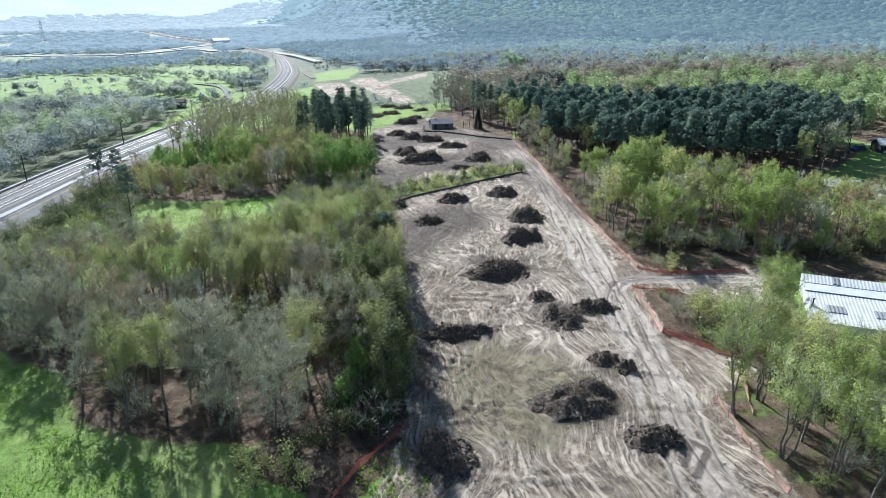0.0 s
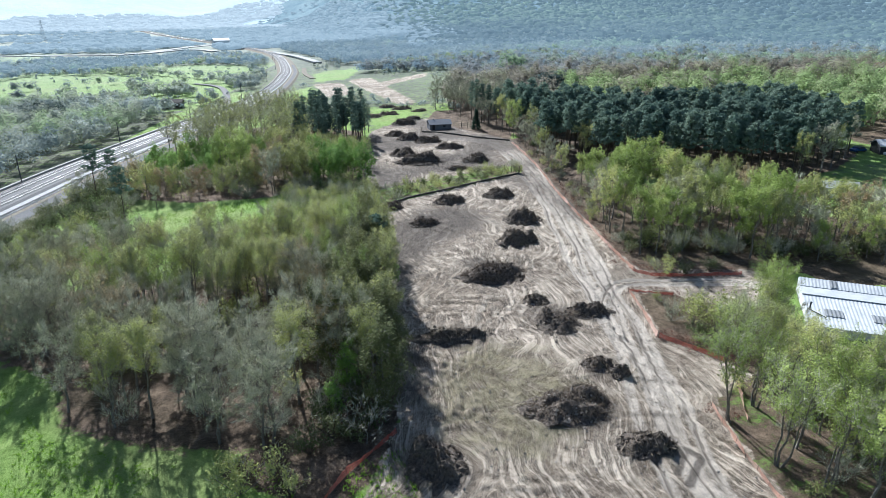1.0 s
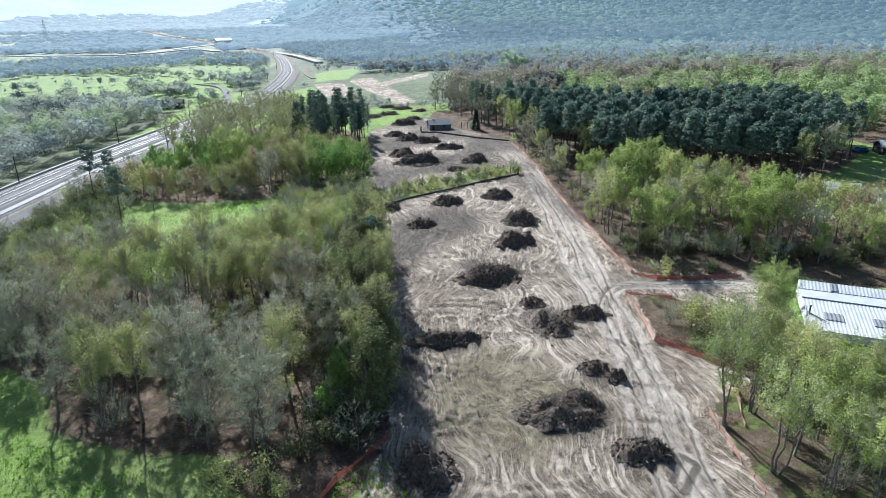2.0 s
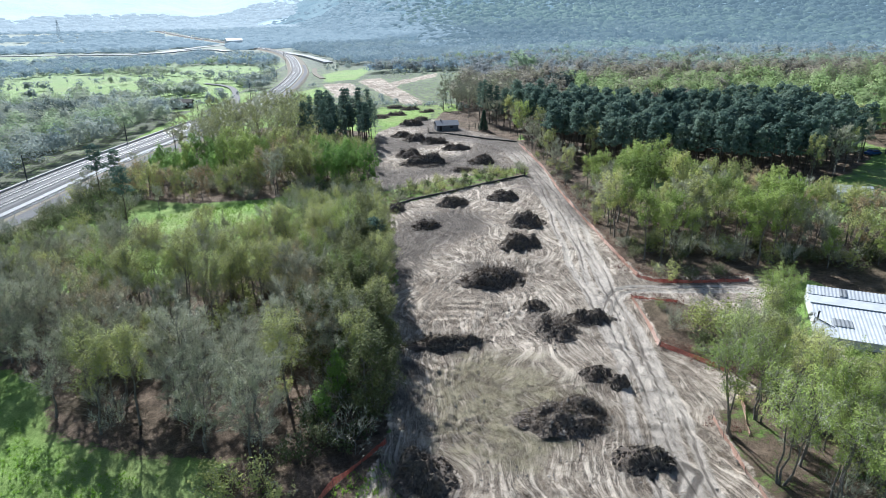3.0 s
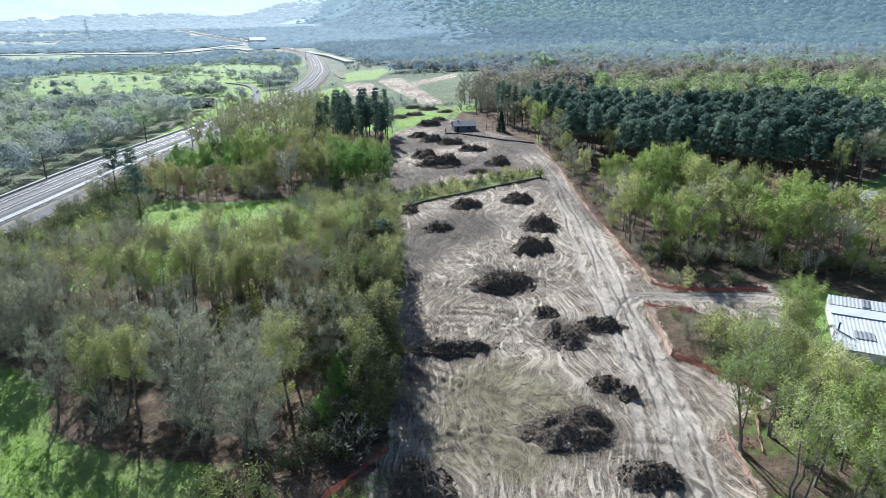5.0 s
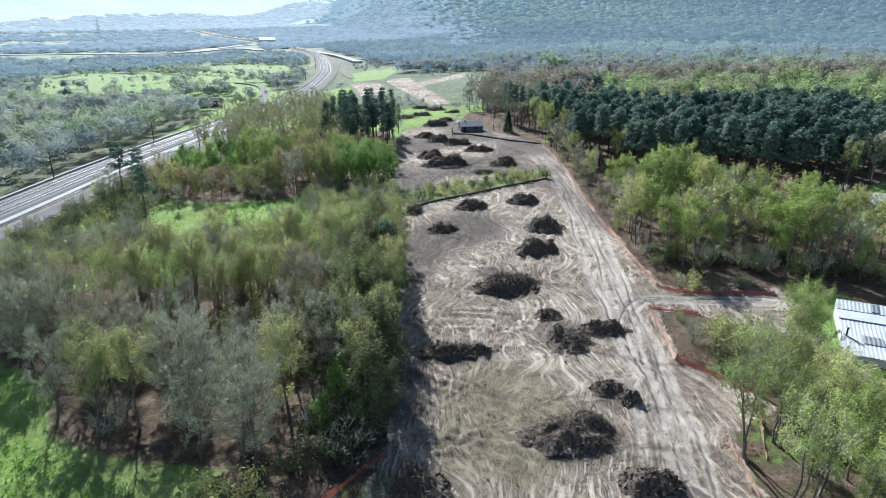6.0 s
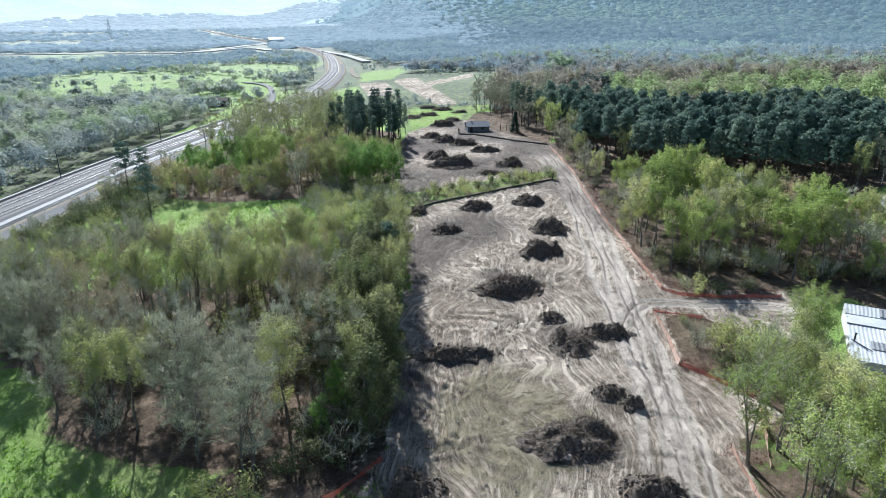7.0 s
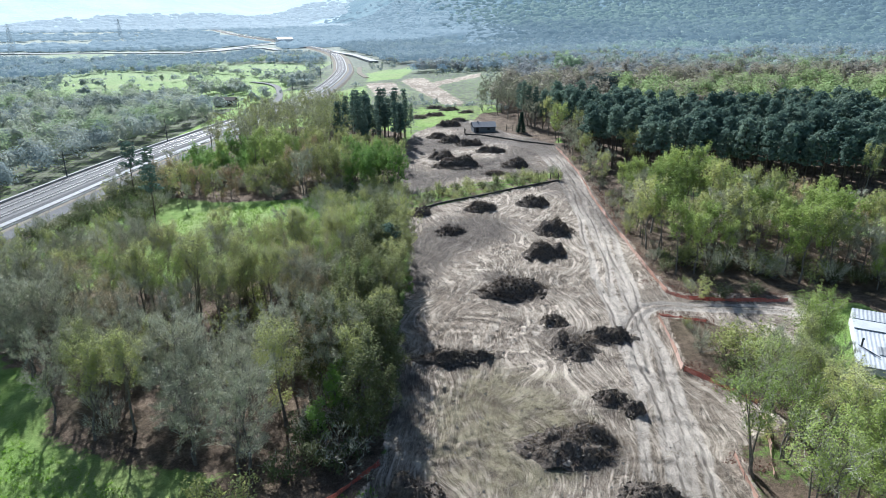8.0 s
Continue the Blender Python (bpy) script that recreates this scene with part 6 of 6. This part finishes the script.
# ---------------------------------------------------------------- the long white shed
def shed():
    root = thing("shed", "long low shed with pale corrugated roof and skylights", "shed", at=pose(48.5, 69.6, 0, 0, 0, -25))
    ln = 30.0

    def slab(name, x0, x1, y0, y1, z0, z1, mat, parent, t=0.08, ribs=0.05, label=""):
        g = Geo()
        n = int((x1 - x0) / 0.22)
        V, F = [], []
        for i in range(n + 1):
            x = x0 + (x1 - x0) * i / n
            dz = ribs if i % 2 else 0.0
            V += [(x, y0, z0 + dz), (x, y1, z1 + dz), (x, y0, z0 + dz - t), (x, y1, z1 + dz - t)]
        for i in range(n):
            a, b = 4 * i, 4 * i + 4
            F += [(a, b, b + 1, a + 1), (a + 2, a + 3, b + 3, b + 2), (a, a + 2, b + 2, b), (a + 1, b + 1, b + 3, a + 3)]
        F += [(0, 1, 3, 2), (4 * n, 4 * n + 2, 4 * n + 3, 4 * n + 1)]
        g.put(V, F)
        return part(name, g, mat, parent, label)
    lower = slab("roof", 0, ln, -0.35, 7.7, 2.3, 3.15, M_SHEET, root, ribs=0.04)
    slab("roof", 0, ln, 7.6, 10.2, 3.32, 3.42, M_SHEET, root, ribs=0.0)
    upper = slab("roof", 0, ln, 10.1, 12.0, 3.48, 4.0, M_SHEET, root, ribs=0.04)
    for i in range(5):
        slab("skylight", 2.2 + i * 5.4, 4.3 + i * 5.4, 2.4, 4.2, 2.68, 2.87, M_SKYLIGHT, lower, 0.04, 0.07)
    for x in (3.8, 11.6, 19.4):
        slab("skylight", x, x + (0.9 if x < 5 else 2.4), 10.25, 11.8, 3.60, 4.02, M_SKYLIGHT, upper, 0.04, 0.07)
    g = Geo(); g.box((0.05, 0, 1.1), (ln, 0.2, 2.24)); part("wall", g, M_WALLW, root, "white rendered wall")
    # foot of the wall: its shade is painted as a near-black strip
    g = Geo(); g.box((0.05, 0, -0.4), (ln, 0.2, 1.1)); part("plinth", g, M_DARKBASE, root, "wall base, dark with its shade painted in")
    g = Geo()
    P = [(0, -0.4), (11.9, -0.4), (11.9, 3.85), (10, 3.35), (7.7, 3.05), (0.0, 2.22)]
    k = len(P)
    g.put([(0.0, a, b) for a, b in P] + [(0.2, a, b) for a, b in P], [tuple(range(k))[::-1], tuple(range(k, 2 * k))] + [(i, (i + 1) % k, k + (i + 1) % k, k + i) for i in range(k)])
    part("wall", g, M_WALLW, root)
    g = Geo(); g.box((0.2, 11.7, -0.4), (ln, 11.9, 3.85)); part("wall", g, M_WALLW, root)
    g = Geo(); g.box((ln - 0.2, 0.2, -0.4), (ln, 11.7, 2.3)); part("wall", g, M_WALLW, root)
    door = Geo(); door.box((4.4, -0.06, 0.2), (5.5, 0.0, 2.15)); door_ob = part("door", door, M_WALLW, root, "pale metal door")
    g = Geo(); g.box((5.3, -0.12, 1.1), (5.38, -0.06, 1.25)); part("handle", g, M_STEEL, door_ob)
    g = Geo(); g.tube((0.5, 3.6, 2.6), (0.5, 3.6, 3.7), 0.10, 0.10, 8, cap=True); g.tube((0.5, 3.6, 3.7), (0.5, 3.3, 3.9), 0.12, 0.12, 8, cap=True)
    part("flue", g, M_DARKBASE, root, "dark flue pipe")
    g = Geo(); g.tube((0.2, 3.6, 2.95), (2.2, 1.7, 2.72), 0.05, 0.05, 6, cap=True); part("stay", g, M_DARKBASE, root)


shed()


def board_stack():
    r = np.random.RandomState(5)
    root = thing("board_stack", "long stack of weathered pale timber boards", "timber stack", at=pose(46.6, 66.4, hz(48, 65), 0, 0, -33))
    for k in range(3):
        g = Geo(); g.box((1 + 4.5 * k, -0.9, -0.1), (1.15 + 4.5 * k, 0.9, 0.45)); part("bearer", g, M_POST, root)
    for j in range(7):
        for i in range(2):
            g = Geo()
            a = r.uniform(-0.3, 0.3)
            y = -0.95 + 0.28 * j
            g.box((a + 6.2 * i, y, 0.45), (a + 6.2 * i + 6.0, y + 0.24, 0.52 + r.uniform(0, 0.06)))
            part("board", g, M_BOARD, root)


board_stack()


# ---------------------------------------------------------------- the railway and its service road
single("embankment", strip(RAIL, [(-15, -1.6), (-10.5, 0), (11.5, 0), (15, -1.6)]), M_EARTH, "low earth embankment of the railway", "embankment", "structure")
line_root = thing("railway", "double-track railway on grey ballast", "railway", kind="structure")
part("ballast", strip(RAIL, [(-8.2, 0.004), (-7.2, 0.5), (1.4, 0.5), (2.4, 0.004)]), M_BALLAST, line_root)
for c in (-5.0, -0.8):
    for s in (-0.72, 0.72):
        part("rail", strip(RAIL, flat(c + s - 0.05, c + s + 0.05, 0.5, 0.68)), M_RAIL, line_root)
    part("sleeper_bed", strip(RAIL, flat(c - 1.3, c + 1.3, 0.5, 0.53)), M_BALLAST, line_root)
part("cable_duct", strip(RAIL, flat(2.6, 4.2, 0.004, 0.35)), M_CONCRETE, line_root)
part("cable_duct", strip(RAIL, flat(-9.6, -8.9, 0.004, 0.45)), M_CONCRETE, line_root)
single("service_road", strip(RAIL[:80], flat(6.6, 10.6, 0.004, 0.1)), M_ASPHALT, "grey asphalt service road by the railway", "road", "structure")


tagged(new("branch_line", strip(BRANCH, flat(-3.0, 3.0, -0.7, -0.4)).mesh("branch_line", M_BALLAST)), "single-track branch line on ballast", "railway", kind="structure")
tagged(new("ramp_road", strip(OVER, flat(-6, 6, -0.7, 0.6)).mesh("ramp_road", M_CONCRETE)), "pale concrete ramp road", "road", kind="structure")
tagged(new("site_road", strip(UNDERPASS, flat(-3, 3, -0.9, -0.6)).mesh("site_road", M_EARTH)), "pale site road below the ramp", "road", kind="structure")
tagged(new("valley_road", strip(LANE, flat(-9, 9, -0.8, -0.2)).mesh("valley_road", M_CONCRETE)), "pale road across the valley", "road", kind="structure")
tagged(new("spur_road", strip(SPUR, flat(-8, 8, -0.8, 0.2)).mesh("spur_road", M_CONCRETE)), "pale site track beside the far railway", "road", kind="structure")
tagged(new("station_yard", strip(YARD, flat(-26, -6, -0.8, 0.35)).mesh("station_yard", M_CONCRETE)), "pale concrete yard of the far station", "yard", kind="structure")


def guardrail():
    line = RAIL[4:42]
    root = thing("guardrail", "long galvanised guardrail beside the service road", "guardrail")
    part("beam", strip(line, flat(6.0, 6.08, 0.45, 0.78)), M_STEEL, root)
    s = along(line)
    for i in range(len(line)):
        x, y = line[i] + s[i] * 6.13
        z = hz(*line[i]) + UP
        g = Geo(); g.box((x - 0.05, y - 0.05, z), (x + 0.05, y + 0.05, z + 0.72)); part("post", g, M_STEEL, root)


guardrail()


def mast(k):
    x, y = RAIL[k] - along(RAIL)[k] * 8.6
    root = thing("catenary_mast", "slim steel catenary mast beside the tracks", "mast", "masts of the railway", pose(x, y, hz(*RAIL[k]) + UP))
    g = Geo(); g.box((-0.35, -0.35, -0.2), (0.35, 0.35, 0.25)); part("footing", g, M_CONCRETE, root)
    g = Geo(); g.tube((0, 0, 0.2), (0, 0, 7.2), 0.16, 0.11, 6, cap=True); part("pole", g, M_DARKBASE, root)
    g = Geo(); g.tube((0, 0, 6.6), (3.4, 0, 6.3), 0.06, 0.05, 5); g.tube((0, 0, 5.4), (3.3, 0, 6.25), 0.05, 0.04, 5); part("bracket", g, M_STEEL, root)


for k in (12, 20, 28, 36, 46, 58, 72, 88):
    mast(k)


# ---------------------------------------------------------------- loose sticks, clods and stumps over the clearing
def litter_over():
    r = np.random.RandomState(77)
    g = Geo()
    pts = np.stack([r.uniform(-6, 33, 5200), 38 + 170 * r.rand(5200) ** 1.5], 1)
    pts = pts[inside(pts[:, 0], pts[:, 1], CLEARING) > 0.5]
    near = np.full(len(pts), 9.0)
    for hx, hy, hw in HEAP_SPOTS:
        near = np.minimum(near, np.hypot(pts[:, 0] - hx, pts[:, 1] - hy) / hw)
    pts = pts[(near < 1.5) | (r.rand(len(pts)) < 0.2)]
    for x, y in pts:
        z = hz(x, y) + 0.03
        if r.rand() < 0.55:
            a, ln, w = r.uniform(0, 6.3), r.uniform(0.3, 1.3), r.uniform(0.012, 0.04)
            d = np.array([math.cos(a), math.sin(a), r.uniform(-0.05, 0.3)])
            g.tube(np.array([x, y, z]), np.array([x, y, z]) + d * ln, w, w * 0.4, 3, 0)
        else:
            s = r.uniform(0.05, 0.16)
            o = np.array([(1, 0, 0), (-1, 0, 0), (0, 1, 0), (0, -1, 0), (0, 0, 1), (0, 0, -1)]) * s * r.uniform(0.5, 1.4, (6, 1))
            g.put(np.array([x, y, z]) + o, [(0, 2, 4), (2, 1, 4), (1, 3, 4), (3, 0, 4), (2, 0, 5), (1, 2, 5), (3, 1, 5), (0, 3, 5)], 1)
    single("ground_debris", g, (M_STICK, M_SOILCLOD), "loose sticks and clods strewn over bare soil", "debris", "stuff")


litter_over()


def grass_tufts():
    """Rough grass on the meadow below the oaks, on the field and by the shed."""
    r = np.random.RandomState(78)
    P = []
    for poly, n in (([(-75, 60), (-52, 72), (-39, 58), (-28, 53), (-14, 50), (-10, 40), (-40, 36), (-75, 40)], 9000), ([(-56, 119), (-54, 136), (-44, 143), (-28, 146), (-24, 130), (-40, 120)], 3500), ([(42, 53), (45, 62), (52, 60), (54, 52), (46, 46)], 2500), ([(-10, 40), (-8, 50), (-3, 52), (-1, 42)], 900)):
        xs, ys = [p[0] for p in poly], [p[1] for p in poly]
        q = np.stack([r.uniform(min(xs), max(xs), n), r.uniform(min(ys), max(ys), n)], 1)
        q = q[(inside(q[:, 0], q[:, 1], poly) > 0) & (bumpy(q[:, 0] / 1.5, q[:, 1] / 1.5, 40) > -0.4)]
        P.append(q)
    P = np.vstack(P)
    base = np.stack([P[:, 0], P[:, 1], height(P[:, 0], P[:, 1])], 1)
    t = twig_tris(r, np.repeat(base, 3, 0), np.tile([0, 0, 0.9], (len(P) * 3, 1)), 0.34, 0.06)
    V = t.reshape(-1, 3)
    tagged(new("grass_tufts", fast_mesh("grass_tufts", V, np.arange(len(V)).reshape(-1, 3), (M_GRASSTUFT,))), "rough bright green grass", "grass", kind="stuff")


grass_tufts()


# ---------------------------------------------------------------- houses, cars and pylons farther off
def house(x, y, w, d, h, turn, wallmat, roofmat, label, storeys=1, z=None):
    root = thing("house", label, "house", at=pose(x, y, (hz(x, y) if z is None else z) - 0.2, 0, 0, turn))
    e = h + d * 0.22
    g = Geo()
    g.put([(-w / 2, -d / 2, 0), (w / 2, -d / 2, 0), (w / 2, d / 2, 0), (-w / 2, d / 2, 0), (-w / 2, -d / 2, h), (w / 2, -d / 2, h), (w / 2, d / 2, h), (-w / 2, d / 2, h), (-w / 2, 0, e), (w / 2, 0, e)],
          [(0, 1, 5, 4), (2, 3, 7, 6), (1, 2, 6, 9, 5), (3, 0, 4, 8, 7), (3, 2, 1, 0)])
    part("wall", g, wallmat, root)
    for s in (-1, 1):
        g = Geo()
        a = np.array([(-w / 2 - 0.4, s * (d / 2 + 0.4), h - 0.15), (w / 2 + 0.4, s * (d / 2 + 0.4), h - 0.15), (w / 2 + 0.4, 0, e + 0.03), (-w / 2 - 0.4, 0, e + 0.03)])
        g.put(np.vstack([a, a + [0, 0, 0.18]]), [(0, 1, 2, 3), (7, 6, 5, 4), (0, 4, 5, 1), (1, 5, 6, 2), (2, 6, 7, 3), (3, 7, 4, 0)])
        part("roof", g, roofmat, root)
    for k in range(storeys):
        for i in range(max(2, int(w / 3.5))):
            u = -w / 2 + w * (i + 0.5) / max(2, int(w / 3.5))
            g = Geo(); g.box((u - 0.5, -d / 2 - 0.05, 0.9 + 2.8 * k), (u + 0.5, -d / 2 + 0.03, 2.1 + 2.8 * k)); part("window", g, M_DARK, root)


house(190, 456, 22, 8, 3.2, 10, M_WALLW, M_TILE, "small white house with tiled roof among woods")
house(212, 452, 18, 7, 3.0, 0, M_WALLW, M_SHEET, "low white outbuilding among woods")
house(236, 306, 13, 10, 6.5, -20, M_TILE, M_TILE, "brick-red two-storey house above the trees", 2)
house(89, 123.5, 6, 4, 2.2, -20, M_WALLW, M_SHEET, "small pale garden shed at the field edge")
house(126, 158.5, 6, 5, 2.3, -10, M_DARKBASE, M_SHEET, "dark open shelter with pale flat roof")
house(133, 156, 5, 5, 2.3, -10, M_DARKBASE, M_SHEET, "dark small shelter with pale roof")
house(-216, 884, 20, 12, 8, 28, M_WALLW, M_SHEET, "white hall beside the far railway", 2)
house(-103, 311, 9, 5, 3.0, 4, M_STONE, M_STONE, "dark low masonry bridge hut by the railway")


def car(x, y, turn, paint, label):
    root = thing("car", label, "car", "cars by the shelter", pose(x, y, hz(x, y), 0, 0, turn))
    g = Geo()
    P = [(-2.1, 0.35), (-2.1, 0.85), (-1.3, 0.95), (-0.8, 1.42), (0.9, 1.42), (1.5, 0.95), (2.1, 0.8), (2.1, 0.35)]
    k = len(P)
    g.put([(a, -0.85, b) for a, b in P] + [(a, 0.85, b) for a, b in P], [tuple(range(k)), tuple(range(k, 2 * k))[::-1]] + [(i, k + i, k + (i + 1) % k, (i + 1) % k) for i in range(k)])
    part("body", g, paint, root)
    for sx in (-1.3, 1.3):
        for sy in (-0.86, 0.86):
            g = Geo(); g.tube((sx, sy - 0.1, 0.32), (sx, sy + 0.1, 0.32), 0.32, 0.32, 10, cap=True); part("wheel", g, M_DARK, root)
    g = Geo(); g.box((-1.0, -0.87, 1.0), (1.1, 0.87, 1.34)); part("window", g, M_DARK, root)


M_CARBLUE = plain("car_paint_blue", (0.03, 0.08, 0.22), (0.05, 0.11, 0.28), 1.0, 0.25, 0.2, 0.0)
M_CARWHITE = plain("car_paint_white", (0.70, 0.71, 0.72), (0.80, 0.80, 0.80), 1.0, 0.25, 0.0, 0.0)
car(119.5, 160.5, 15, M_CARBLUE, "dark blue car parked on grass")
car(124.5, 154.5, 10, M_CARWHITE, "white car parked beside the shelter")


def pylon(x, y, tall):
    root = thing("pylon", "tall steel lattice power pylon", "pylon", "pylons in the valley", pose(x, y, hz(x, y)))
    b = tall * 0.09
    for sx in (-1, 1):
        for sy in (-1, 1):
            g = Geo(); g.tube((sx * b, sy * b, 0), (sx * b * 0.18, sy * b * 0.18, tall), 0.22, 0.14, 4); part("leg", g, M_PYLON, root)
    for k in range(7):
        z0, z1 = tall * k / 7, tall * (k + 1) / 7
        r0, r1 = b * (1 - 0.82 * k / 7), b * (1 - 0.82 * (k + 1) / 7)
        g = Geo()
        for sx, sy, tx, ty in ((-1, -1, 1, -1), (1, -1, 1, 1), (1, 1, -1, 1), (-1, 1, -1, -1)):
            g.tube((sx * r0, sy * r0, z0), (tx * r1, ty * r1, z1), 0.1, 0.1, 3)
            g.tube((tx * r0, ty * r0, z0), (sx * r1, sy * r1, z1), 0.1, 0.1, 3)
        tagged(part("bracing", g, M_PYLON, root), kind="stuff")
    for z in (0.66, 0.79, 0.92):
        g = Geo(); g.tube((-tall * 0.19, 0, tall * z), (tall * 0.19, 0, tall * z), 0.16, 0.16, 4, cap=True); part("crossarm", g, M_PYLON, root)


pylon(-520, 800, 34)
pylon(-560, 1150, 34)


def bracken():
    """Dead red bracken and torn net scraps along the fences."""
    r = np.random.RandomState(91)
    spots = []
    for a, b, wide, count in (((29.6, 71.4), (36.5, 62.5), 2.2, 1100), ((30.4, 84.4), (37.0, 81.4), 2.0, 600), ((32.0, 96.0), (38.0, 88.8), 2.4, 700), ((38.0, 89.2), (49.0, 88.4), 2.0, 700), ((28.4, 55.0), (30.6, 52.6), 1.4, 160), ((33.5, 97.0), (35.6, 150.0), 1.4, 1500)):
        t = r.rand(count)
        away = r.normal(size=count) * wide * 0.5
        dx, dy = b[0] - a[0], b[1] - a[1]
        ln = math.hypot(dx, dy)
        x = a[0] + dx * t - dy / ln * away
        y = a[1] + dy * t + dx / ln * away
        spots.append(np.stack([x, y, height(x, y) + r.uniform(0.02, 0.14, count)], 1))
    spots = np.vstack(spots)
    tri = leaf_tris(r, spots, 0.15, np.tile([0.0, 0.0, 1.0], (len(spots), 1)), 0.7)
    V = tri.reshape(-1, 3)
    tagged(new("dead_bracken", fast_mesh("dead_bracken", V, np.arange(len(V)).reshape(-1, 3), (M_FERN,))), "dead red bracken and litter along the site fences", "undergrowth", kind="stuff")


bracken()
